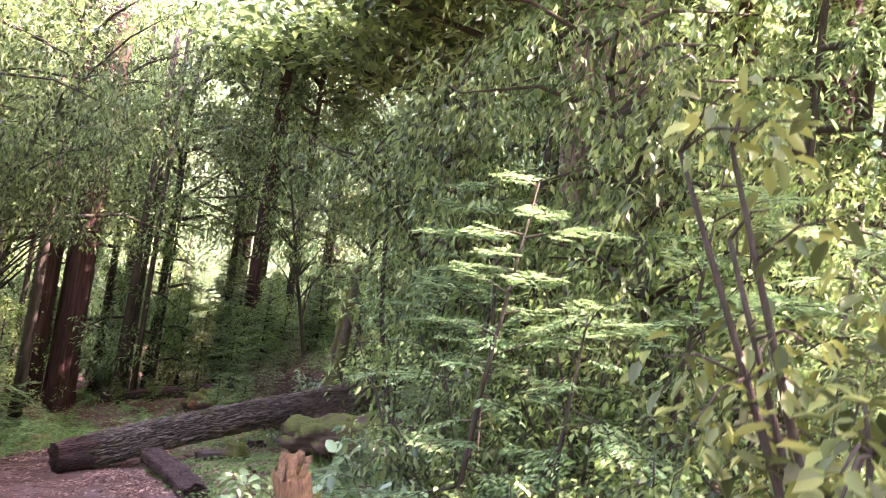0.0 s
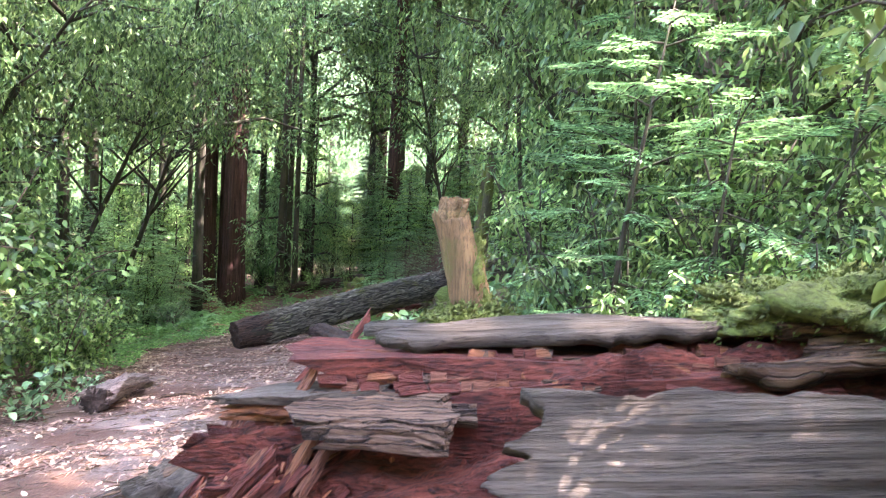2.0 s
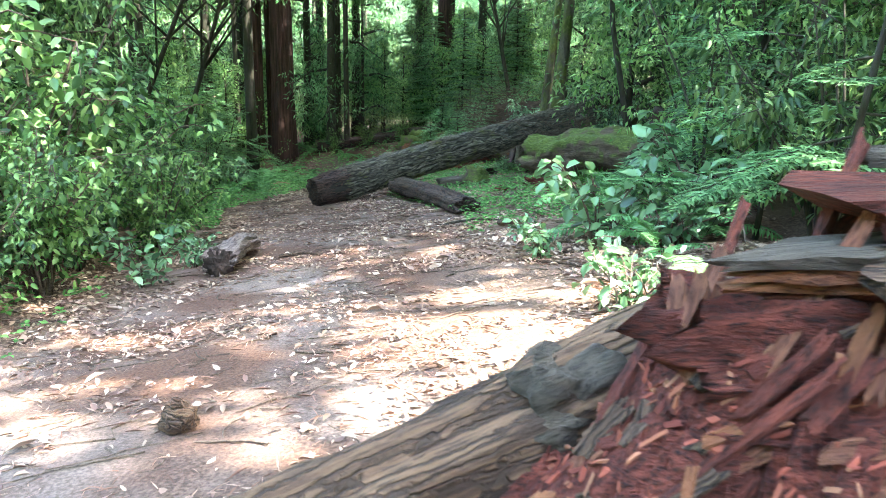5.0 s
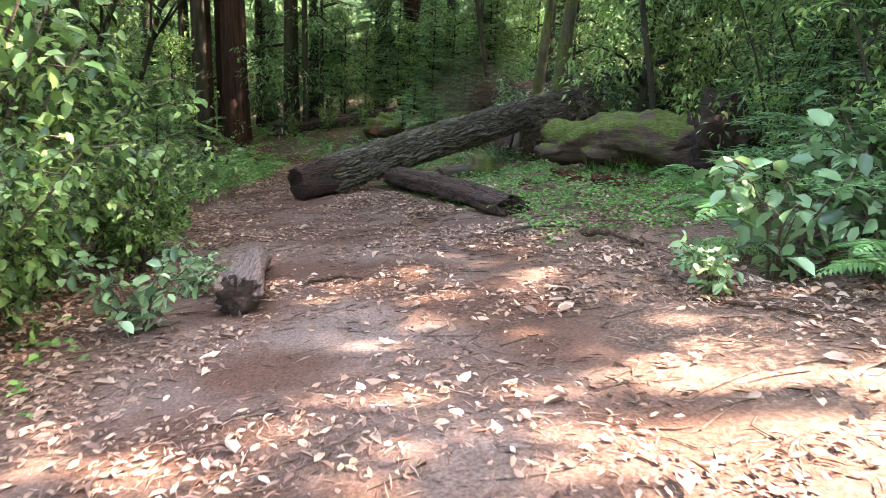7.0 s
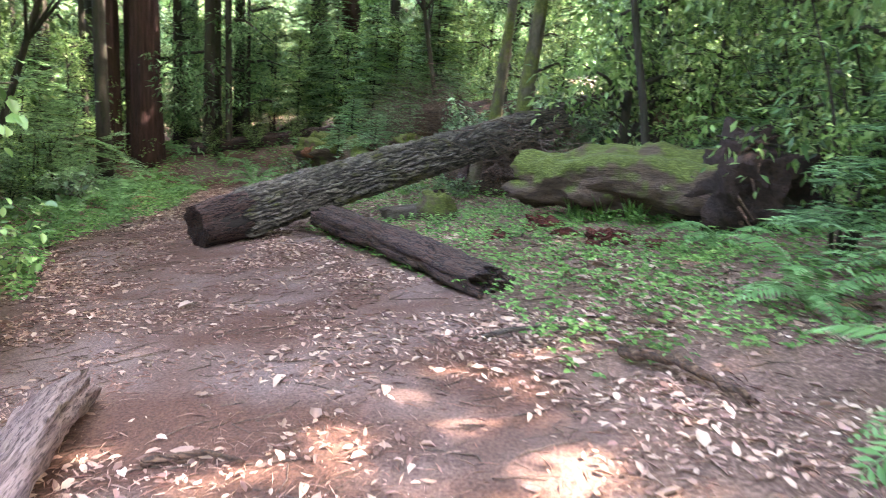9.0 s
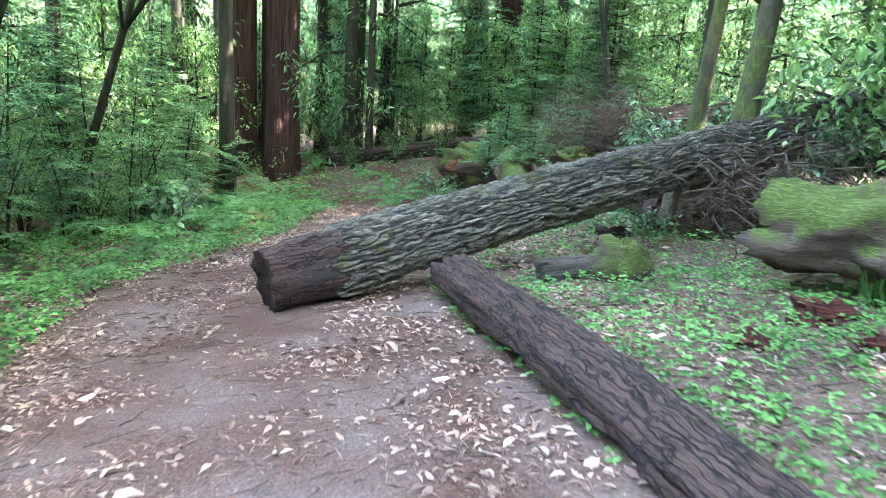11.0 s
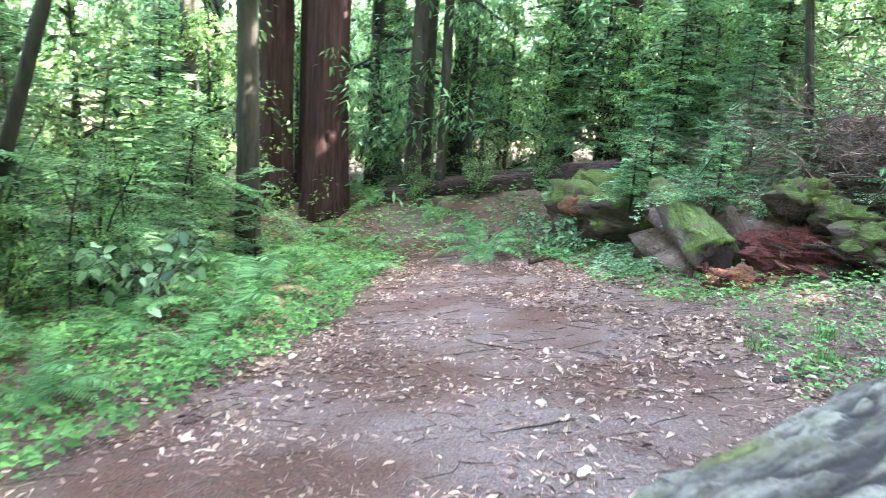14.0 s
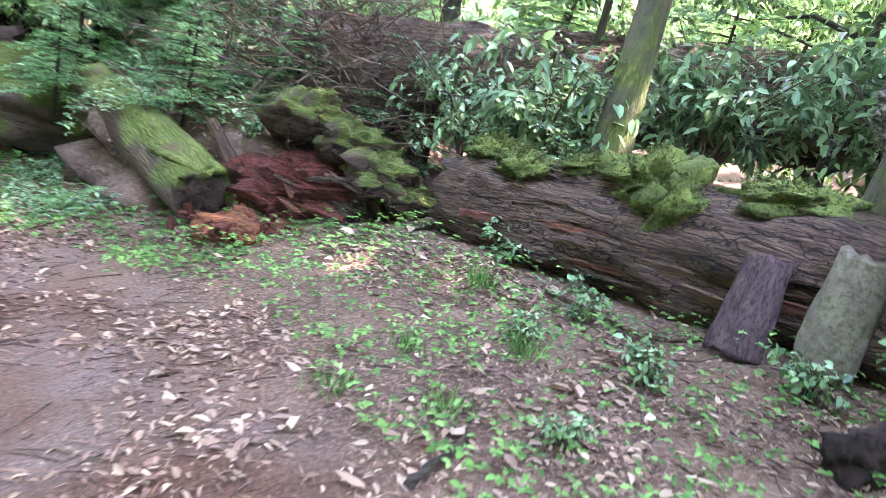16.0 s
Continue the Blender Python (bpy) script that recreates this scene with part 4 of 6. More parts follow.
mound_wood()

v, f = timber(8.4, 0.55, 120, 64, 0.06, 9, 0.25, 0.08, 0.0, 21.0, 1.0, 0.1)
log_thing("great_log", (-4.3, 24.1, -1.75), (3.2, 20.5, -0.5), "great dark fallen redwood trunk lying behind the brush", "fallen log", (v, f), M_DECAY)

v, f = timber(4.0, 0.4, 90, 44, 0.03, 6, 0.25, 0.12, -0.1, 31.0, 1.0, 0.14, 0.0)
flank = log_thing("decayed_log", (-3.45, 21.45, -2.28), (-2.3, 17.7, -1.75), "decayed brown log with splitting grain and moss on top", "fallen log", (v, f), M_DECAY)
rg = np.random.default_rng(41)
for i in range(46):
    q = rg.uniform(150, 232)
    v, f = splinter(rg.uniform(0.4, 1.3), rg.uniform(0.025, 0.075), rg.uniform(0.018, 0.035), i + 800)
    piece("split_strip", mesh_of("split_strip", v, f, (M_DECAY, M_BROWN, M_RUST, M_DECAY)[i % 4], False), flank, pose(rg.uniform(-0.05, 2.9), 0.395 * math.cos(radians(q)), 0.395 * math.sin(radians(q)), q - 90 + rg.normal(0, 8), rg.normal(0, 2), rg.normal(4, 3)))
for i, (x, y, z, rx, ry, rz) in enumerate([(0.3, 0.05, 0.4, 0.24, 0.2, 0.1), (0.72, 0.2, 0.36, 0.2, 0.16, 0.1), (1.15, 0.0, 0.43, 0.16, 0.2, 0.06), (1.75, 0.12, 0.4, 0.32, 0.28, 0.18), (2.05, 0.3, 0.3, 0.2, 0.14, 0.14), (2.6, 0.0, 0.44, 0.3, 0.25, 0.1)]):
    v, f = cushion(rx, ry, rz, i * 7.0 + 1, 0.6, 32, 18)
    vv, ff = gather([(v, f), fuzz(v, M_MOSS, 2600, 0.024, i + 50)])
    piece("moss", mesh_of("moss", vv, ff, M_MOSS), flank, pose(x, -y, z), "thick yellow-green moss")
v, f = timber(0.62, 0.15, 30, 20, 0.02, 4, 0.4, 0.12, 0.1, 12.0, 0.7, 0.03)
t = thing("stump_slab", pose(-3.0, 18.3, land(-3.0, 18.3) + 0.02, 0, -86, 20), "upright lichened slab of stump wood", "stump")
piece("slab", mesh_of("slab", v, f, M_STONE), t)
v, f = timber(0.55, 0.15, 24, 16, 0.015, 4, 0.4, 0.12, 0.25, 15.0, 0.5, 0.03)
t = thing("bark_slab", pose(-3.28, 18.62, land(-3.28, 18.62) + 0.02, 0, -74, 30), "dark purplish bark slab leaning on the log", "bark slab")
piece("slab", mesh_of("slab", v, f, M_PURPLE), t)
v, f = cushion(0.75, 0.6, 0.6, 17.0, 0.4, 36, 20)
t = thing("mossy_root_stump", pose(-7.3, 26.0, land(-7.3, 26) + 0.45), "mossy stump with orange rotten wood by the trail bend", "stump")
piece("stump", mesh_of("stump", v, f, M_MOSSLOG), t)
v, f = cushion(0.3, 0.22, 0.18, 18.0, 0.4)
piece("rotten_face", mesh_of("rotten_face", v, f, M_ORANGE), t, pose(-0.1, -0.5, 0.15), "orange rotten wood")
v, f = timber(4.7, 0.24, 60, 26, 0.03, 6, 0.4, 0.15, -0.2, 33.0, 1.0, 0.1)
log_thing("brown_stump_log", (-11.7, 27.8, land(-11.7, 27.8) + 0.06), (-7.1, 28.3, land(-7.1, 28.3) + 0.14), "dark broken log lying at the forest's edge", "fallen log", (v, f), M_DARKLOG)


# ---- plants ----
def scatter_leaves(centres, spread, per, size, slim, seed, droop=0.5, pointed=False):
    """Leaves in bunches round the ends of twigs."""
    rg = np.random.default_rng(seed)
    C = np.repeat(np.asarray(centres, float), per, 0)
    n = len(C)
    off = unit(rg.normal(0, 1, (n, 3))) * (spread * rg.uniform(0.2, 1, (n, 1)))
    way = off * [1, 1, 0.5] + rg.normal(0, 0.25, (n, 3)) * spread
    way[:, 2] -= droop * spread
    ln = rg.uniform(size * 0.7, size * 1.3, n)
    return leaves(C + off, way, np.c_[rg.normal(0, 0.45, (n, 2)), np.ones(n)], ln, ln * slim, 0.15, pointed)


def bush_meshes(height, radius, stems, ends, per, size, slim, leaf, seed, spread=0.16, droop=0.4, wood_material=None):
    """A shrub: bent stems that fork, and leaves bunched along them."""
    rg = np.random.default_rng(seed)
    wood, tips = [], []
    for s in range(stems):
        a = rg.uniform(0, 2 * math.pi)
        R, H = radius * rg.uniform(0.3, 0.95), height * rg.uniform(0.55, 1.0)
        P = [(0.05 * math.cos(a), 0.05 * math.sin(a), -0.05), (R * 0.3 * math.cos(a), R * 0.3 * math.sin(a), H * 0.5), (R * math.cos(a + 0.3), R * math.sin(a + 0.3), H)]
        s_ = np.linspace(0, 2, 9)
        Q = np.stack([np.interp(s_, range(3), [p[k] for p in P]) for k in range(3)], 1)
        Q[1:-1] = (Q[:-2] + Q[1:-1] + Q[2:]) / 3
        wood.append(tube(Q, np.linspace(0.014, 0.004, 9) * (0.6 + height * 0.4), 5))
        for e in range(ends):
            b = Q[int(rg.integers(3, 9))]
            d = unit(rg.normal(0, 1, 3) * [1, 1, 0.5]) * radius * rg.uniform(0.15, 0.5)
            wood.append(tube([b, b + d * 0.5 + [0, 0, 0.03], b + d], [0.005, 0.004, 0.002], 4))
            tips += [b + d * k for k in (0.4, 0.7, 1.0)]
    wv, wf = gather(wood)
    tips = np.array(tips)
    lv, lf = scatter_leaves(tips, spread, per, size, slim, seed + 1, droop)
    return mesh_of("branchwork", wv, wf, wood_material or M_TWIG), mesh_of("foliage", lv, lf, leaf)


def bush(m, meshes, label, category="shrub", group="", name="shrub"):
    t = thing(name, m, label, category, group)
    tagged(piece("branchwork", meshes[0], t), kind="stuff")
    piece("foliage", meshes[1], t)
    return t


def conifer_meshes(height, radius, branches, seed, leaflet=0.1, start=0.1, droop=0.25, trunk_r=0.03, narrow=0.7, wild=0.0, lean=0.0):
    """A young conifer: a thin stem with tiers of flat feathery sprays."""
    rg = np.random.default_rng(seed)
    stem = tube([(0, 0, -0.1), (0.02 * height + 0.25 * lean * height, 0.01 * height, height * 0.5), (lean * height, 0.02, height)], [trunk_r, trunk_r * 0.7, trunk_r * 0.15], 7, 0.1, seed)
    pos, way, up, ln = [], [], [], []
    twigs = []
    for i in range(branches):
        u = start + (1 - start) * (i + rg.uniform(0, 1)) / branches
        a = i * 2.4 + rg.uniform(-0.3, 0.3)
        L = radius * (1.05 - u) ** narrow * rg.uniform(0.6 - 0.35 * wild, 1.1)
        d = np.array([math.cos(a), math.sin(a), 0.12 + wild * rg.normal(0.1, 0.3)])
        side = np.array([-math.sin(a), math.cos(a), 0])
        b = np.array([lean * u * u * height + 0.02 * height * math.sin(math.pi * u), 0.01 * height, u * height])
        pts = [b + d * L * k - np.array([0, 0, droop * L * k * k]) for k in np.linspace(0, 1, 6)]
        twigs.append(tube(pts, np.linspace(0.008, 0.002, 6) * max(1, height * 0.4), 4, caps=False))
        nt = max(4, int(L / 0.09))
        for k in range(nt):
            q = 0.2 + 0.8 * k / nt
            p = b + d * L * q - np.array([0, 0, droop * L * q * q])
            for sg in (-1, 1):
                tl = L * 0.42 * (1.1 - q) + 0.08
                tw = unit(d * 0.7 + side * sg + [0, 0, rg.normal(-0.18, 0.1)])
                m = max(2, int(tl / (leaflet * 0.42)))
                for j in range(m):
                    pp = p + tw * tl * (j + 0.5) / m
                    for s2 in (-1, 1):
                        pos.append(pp)
                        way.append(tw * 0.8 + s2 * np.cross(tw, [0, 0, 1]) + rg.normal(0, 0.12, 3))
                        up.append((rg.normal(0, 0.2), rg.normal(0, 0.2), 1))
                        ln.append(leaflet * rg.uniform(0.7, 1.2))
    ln = np.array(ln)
    lv, lf = leaves(pos, way, up, ln, ln * 0.3, 0.05, True)
    wv, wf = gather(twigs)
    return mesh_of("stem", *stem, M_BARK), mesh_of("sprays", lv, lf, L_CONIFER), mesh_of("branchwork", wv, wf, M_BARK)


def conifer(m, meshes, label, group="young conifers"):
    t = thing("conifer_sapling", m, label, "sapling", group)
    piece("stem", meshes[0], t)
    piece("sprays", meshes[1], t)
    tagged(piece("branchwork", meshes[2], t), kind="stuff")
    return t


def frond_mesh(length, seed, material, lift=0.75):
    rg = np.random.default_rng(seed)
    n = 26
    s = np.linspace(0, 1, n)
    curve = np.c_[length * 0.85 * s, 0.04 * length * np.sin(s * 3 + seed), length * (lift * s - 0.75 * s ** 2.2)]
    T = unit(np.gradient(curve, axis=0))
    pos, way, up, ln = [], [], [], []
    for i in range(3, n):
        w = length * 0.2 * math.sin(math.pi * min(1, 0.12 + 0.88 * (1 - s[i]))) ** 0.8 * (1.0 if s[i] < 0.75 else (1 - s[i]) * 3 + 0.25)
        for sg in (-1, 1):
            side = np.cross(T[i], [0, 0, 1])
            pos.append(curve[i])
            way.append(side * sg + T[i] * 0.35 + np.array([0, 0, -0.12]) + rg.normal(0, 0.05, 3))
            up.append(np.cross(side, T[i]) + rg.normal(0, 0.1, 3))
            ln.append(max(w, 0.012))
    ln = np.array(ln)
    lv, lf = leaves(pos, way, up, ln, np.full(len(ln), length * 0.034), 0.1, True)
    sv, sf = tube(curve, np.linspace(0.005, 0.0015, n), 4)
    v, f = gather([(lv, lf), (sv, sf)])
    return mesh_of("frond", v, f, material)


FRONDS = [frond_mesh(0.7, 1, L_FERN), frond_mesh(0.85, 2, L_FERN, 0.9), frond_mesh(0.6, 3, L_FERN, 0.6)]
DEAD_FROND = frond_mesh(0.6, 4, L_DEAD, 0.35)


def fern(x, y, scale=1.0, n=11, seed=0, z=None, dead=0, label="green sword fern with arching fronds on the forest floor"):
    rg = np.random.default_rng(seed + 100)
    t = thing("sword_fern", Matrix.Translation((x, y, land(x, y) if z is None else z)), label, "fern", "sword ferns")
    for i in range(n):
        k = scale * rg.uniform(0.75, 1.15)
        m = Matrix.Rotation(2 * math.pi * i / n + rg.uniform(-0.25, 0.25), 4, "Z") @ Matrix.Rotation(radians(rg.uniform(-28, 12)), 4, "Y") @ Matrix.Scale(k, 4)
        piece("frond", DEAD_FROND if i < dead else FRONDS[i % 3], t, m)
    return t


# low green cover by the trail
def cover(name, n, box, keep, seed, size=(0.025, 0.06), tall=0.14, material=None, label="low green ground cover beside the trail"):
    rg = np.random.default_rng(seed)
    pos, way, ln = [], [], []
    tries = 0
    while len(pos) < n and tries < n * 30:
        tries += 1
        x, y = rg.uniform(box[0], box[1]), rg.uniform(box[2], box[3])
        k = keep(x, y) * (0.5 + 1.5 * max(0, 0.35 + fbm(x * 1.7, y * 1.7, seed, 3)))
        if rg.random() > k:
            continue
        h = tall * rg.uniform(0.15, 1) * (0.4 + 0.9 * max(0, 0.5 + fbm(x * 1.3, y * 1.3, seed + 5, 2)))
        z = land(x, y) + h
        a = rg.uniform(0, 6.28)
        for q in range(3):
            b = a + q * 2.1
            pos.append((x, y, z))
            way.append((math.cos(b), math.sin(b), rg.uniform(-0.25, 0.35)))
            ln.append(rg.uniform(*size))
    ln = np.array(ln)
    m = len(ln)
    v, f = leaves(pos, way, np.c_[rg.normal(0, 0.25, (m, 2)), np.ones(m)], ln, ln * 0.75, 0.15)
    return tagged(new(name, mesh_of(name, v, f, material or L_COVER)), label, "ground cover", kind="stuff")


def left_edge(lo, hi, y0, y1):
    def keep(x, y):
        xc, w = trail(y)
        u = xc - w - x
        return (1.0 if lo < u < hi else 0.0) * smooth(y0 - 1, y0, y) * (1 - smooth(y1, y1 + 1, y))
    return keep


def right_edge(lo, hi, y0, y1):
    def keep(x, y):
        xc, w = trail(y)
        u = x - xc - w
        return (1.0 if lo < u < hi else 0.0) * smooth(y0 - 1, y0, y) * (1 - smooth(y1, y1 + 1, y))
    return keep


cover("ground_cover", 24000, (-14, -7, 11, 26), left_edge(-0.1, 3.2, 12, 25.5), 1, (0.035, 0.075), 0.2)
cover("ground_cover", 18000, (-10, 0.5, 8.5, 16), right_edge(-0.1, 4.2, 9.2, 15.0), 2, (0.02, 0.048), 0.14)
cover("ground_cover", 8500, (-9, -2, 15.8, 22), right_edge(0.2, 3.4, 16.4, 21.5), 3, (0.014, 0.045), 0.18)
cover("ground_cover", 3600, (-9, -3, 21, 27), right_edge(-0.1, 1.8, 21.5, 26.5), 4)
cover("ground_cover", 900, (-9, -3, 2, 11), left_edge(0.0, 2.4, 4, 10), 5, (0.03, 0.07), 0.18)
cover("ground_cover", 15000, (-15, -5, 24.6, 31), lambda x, y: 0.0 if abs(x - trail(y)[0]) < 1.0 and y < 25.4 else 1.0, 6, (0.035, 0.08), 0.25)

# shrubs
SH_BIG = [bush_meshes(1.6, 0.9, 12, 11, 6, 0.075, 0.6, L_EDGE, 40, 0.13), bush_meshes(1.35, 0.9, 12, 11, 6, 0.065, 0.62, L_EDGE, 41, 0.12), bush_meshes(1.7, 0.95, 10, 10, 6, 0.075, 0.5, L_LIGHT, 42, 0.13)]
SH_LOW = [bush_meshes(0.75, 0.55, 8, 4, 2, 0.115, 0.6, L_SHRUB, 43, 0.08, 0.15), bush_meshes(0.5, 0.45, 7, 4, 2, 0.1, 0.6, L_SHRUB, 44, 0.07, 0.15)]


def set_bush(x, y, k, which, spin, label, group="", z=None, s=1.0):
    bush(Matrix.Translation((x, y, land(x, y) if z is None else z)) @ Matrix.Rotation(radians(spin), 4, "Z") @ Matrix.Scale(s, 4), which[k], label, "shrub", group)


for x, y, k, a, s in [(-6.0, 6.2, 0, 0, 1.0), (-6.6, 7.4, 1, 80, 1.1), (-7.3, 6.3, 2, 30, 1.2), (-6.3, 8.6, 0, 200, 0.9), (-5.7, 5.0, 1, 140, 0.85), (-7.6, 8.4, 2, 260, 1.1), (-6.9, 5.0, 0, 310, 1.15), (-8.3, 7.0, 1, 20, 1.4), (-6.6, 3.8, 2, 70, 1.0), (-8.0, 5.0, 0, 120, 1.5), (-7.2, 7.6, 0, 150, 1.75), (-7.9, 9.2, 1, 40, 1.9), (-7.6, 6.2, 2, 210, 1.5), (-8.8, 8.0, 0, 330, 2.1), (-7.0, 9.6, 1, 280, 1.0)]:
    set_bush(x, y, k, SH_BIG, a, "leafy green shrub with broad mid-green leaves at the trail's edge", "shrubs by the trail", None, s)
for x, y, k, a, s in [(-1.05, 7.0, 0, 10, 1.1), (-0.55, 6.7, 1, 70, 1.2), (-1.5, 6.6, 1, 200, 0.7), (-0.3, 7.4, 0, 130, 1.3), (-5.3, 7.6, 1, 60, 0.7), (-5.2, 6.6, 0, 20, 0.8), (-0.9, 4.6, 1, 120, 0.8), (-10.9, 19.2, 0, 60, 1.2), (-3.6, 20.5, 1, 10, 0.6), (-3.2, 17.6, 1, 100, 0.7)]:
    set_bush(x, y, k, SH_LOW, a, "low shrub with large pale-backed leaves", "low shrubs", None, s)

for i, (x, y, s, d) in enumerate([(-1.0, 7.5, 1.1, 0), (-0.6, 6.3, 0.9, 3), (-0.2, 7.2, 1.1, 0), (0.1, 8.4, 1.0, 0), (-0.9, 9.4, 0.9, 1), (-8.9, 25.0, 1.4, 0), (-10.1, 19.6, 1.25, 2), (-10.5, 20.7, 1.3, 2), (-11.2, 21.8, 1.2, 1), (-10.6, 18.6, 1.1, 1), (-10.2, 21.9, 0.7, 3), (-11.3, 16.9, 0.9, 0), (-0.6, 12.2, 0.8, 2), (0.3, 12.6, 0.9, 1), (-7.4, 24.3, 0.5, 0), (-6.4, 23.0, 0.5, 0), (-11.8, 24.4, 0.8, 0), (0.6, 4.3, 0.8, 0), (-0.4, 4.4, 0.7, 0), (-10.4, 27.0, 0.9, 0), (-8.2, 27.4, 0.9, 0), (-12.2, 26.3, 1.0, 0), (-6.9, 27.3, 0.8, 0), (-11.3, 26.0, 0.7, 0), (-9.6, 26.6, 0.8, 0), (-10.9, 28.2, 1.0, 0), (-9.3, 28.4, 0.9, 0), (-12.0, 27.6, 1.0, 0), (-9.9, 17.0, 0.8, 0), (-10.3, 22.8, 1.1, 1), (-11.4, 23.6, 1.1, 2), (-9.7, 18.4, 0.9, 1), (-9.6, 15.4, 0.7, 0)]):
    fern(x, y, s, 11, i, None, d, "green sword fern with some brown dead fronds" if d else "green sword fern with arching fronds on the forest floor")

# young conifers
CON = [conifer_meshes(3.2, 1.3, 60, 70), conifer_meshes(2.4, 1.1, 46, 71), conifer_meshes(4.6, 1.6, 70, 72, 0.13, 0.12, 0.3, 0.05), conifer_meshes(1.2, 0.8, 24, 73, 0.08), conifer_meshes(3.4, 1.7, 26, 74, 0.085, 0.12, 0.3, 0.03, 0.35, 1.0, 0.12), conifer_meshes(2.3, 1.5, 20, 75, 0.075, 0.15, 0.3, 0.025, 0.35, 1.0, -0.15)]
for i, (x, y, k, s) in enumerate([(0.3, 5.5, 4, 0.9), (1.0, 5.2, 5, 0.9), (0.2, 7.0, 5, 1.0), (2.0, 6.4, 4, 1.0), (-0.1, 8.9, 4, 0.9), (0.8, 7.7, 4, 1.1), (2.9, 5.6, 5, 1.2), (1.6, 8.8, 4, 1.2), (-12.0, 18.3, 5, 1.0), (-12.6, 19.5, 4, 0.9), (-12.1, 16.8, 5, 1.0), (-13.1, 18.0, 4, 1.0), (-12.6, 21.2, 0, 0.9), (-13.6, 20.0, 2, 0.9), (-12.0, 14.6, 4, 0.9), (-12.4, 13.8, 2, 0.8), (-10.6, 13.2, 1, 1.0), (-12.9, 22.9, 1, 1.1), (-9.4, 11.9, 0, 1.0), (-10.7, 11.0, 2, 0.8), (-13.5, 16.0, 2, 1.0), (-14.3, 24.0, 2, 0.9), (-11.8, 15.6, 5, 0.9), (-12.1, 20.6, 5, 0.8), (-12.4, 21.9, 5, 1.0), (-11.5, 18.9, 5, 0.7), (-11.4, 17.3, 5, 0.75), (-11.7, 20.0, 5, 0.7), (-11.3, 15.9, 5, 0.6), (-11.2, 14.3, 5, 0.7), (-10.6, 12.6, 5, 0.7), (-11.8, 22.8, 5, 0.7), (-12.6, 16.2, 4, 0.8), (-12.2, 13.2, 4, 0.8), (-13.0, 20.9, 4, 0.9), (-3.9, 24.9, 1, 1.0), (-5.3, 25.6, 1, 0.9), (-2.9, 25.0, 1, 1.0), (-1.5, 23.6, 1, 1.0), (-6.4, 25.6, 3, 1.2), (-5.5, 23.5, 3, 0.8), (-4.5, 23.5, 3, 0.9), (-4.1, 24.3, 3, 1.1), (-5.1, 24.2, 3, 0.9), (-3.6, 23.4, 3, 0.8),
                                  (-5.0, 26.9, 0, 1.0), (-3.6, 25.8, 1, 1.1), (-6.2, 27.9, 2, 0.9), (-4.5, 29.0, 2, 1.1), (-2.2, 26.4, 0, 1.0), (-7.7, 30.0, 2, 1.0), (-1.0, 24.6, 2, 1.0), (0.8, 23.5, 0, 1.2), (-9.0, 32.0, 2, 1.1), (-4.7, 24.0, 3, 1.0), (-5.4, 24.9, 3, 1.0), (-6.6, 24.6, 3, 0.8), (1.2, 15.8, 0, 1.0), (2.5, 13.0, 2, 0.8), (0.2, 10.4, 1, 1.0)]):
    conifer(Matrix.Translation((x, y, land(x, y) - 0.02 + (0.75 if k == 3 and y > 23 else 0))) @ Matrix.Rotation(i * 1.7, 4, "Z") @ Matrix.Scale(s, 4), CON[k], "young conifer with soft feathery light-green sprays")


# ---- trees ----
def trunk_mesh(name, height, r0, r1, seed, material, sides=20, rings=40, flare=0.35, ridge=0.06, lean=(0, 0), flutes=5):
    v = []
    for i in range(rings):
        u = (i / (rings - 1)) ** 1.4
        for j in range(sides):
            a = 2 * math.pi * j / sides
            r = (r0 + (r1 - r0) * u) * (1 + flare * math.exp(-u * height / 0.9)) * (1 + ridge * math.sin(a * flutes + 2 * fbm(u * 3, seed, 0, 2)) + ridge * 1.5 * fbm(math.cos(a) * 3 + seed, math.sin(a) * 3, u * height * 0.4, 3))
            v.append((r * math.cos(a) + lean[0] * u * height, r * math.sin(a) + lean[1] * u * height, u * height - 0.3 * (i == 0)))
    f = [[i * sides + j, i * sides + (j + 1) % sides, (i + 1) * sides + (j + 1) % sides, (i + 1) * sides + j] for i in range(rings - 1) for j in range(sides)]
    f.append([(rings - 1) * sides + j for j in range(sides)])
    return mesh_of(name, v, f, material)


def redwood_cluster():
    t = thing("redwood", Matrix.Translation((-13.35, 27.2, land(-13.35, 27.2))), "old redwood of fused dark reddish-brown trunks", "redwood tree")
    for i, (x, y, r, ln) in enumerate([(-0.66, 0.05, 0.33, (0.004, 0)), (-0.1, 0.42, 0.22, (0.0, 0)), (0.48, 0.05, 0.42, (-0.004, 0)), (0.1, 0.9, 0.4, (0, 0.01))]):
        piece("trunk", trunk_mesh("trunk", 16, r, r * 0.75, i * 3.0, M_REDWOOD, 40, 50, 0.25, 0.05, ln, 7), t, Matrix.Translation((x, y, 0)))


redwood_cluster()


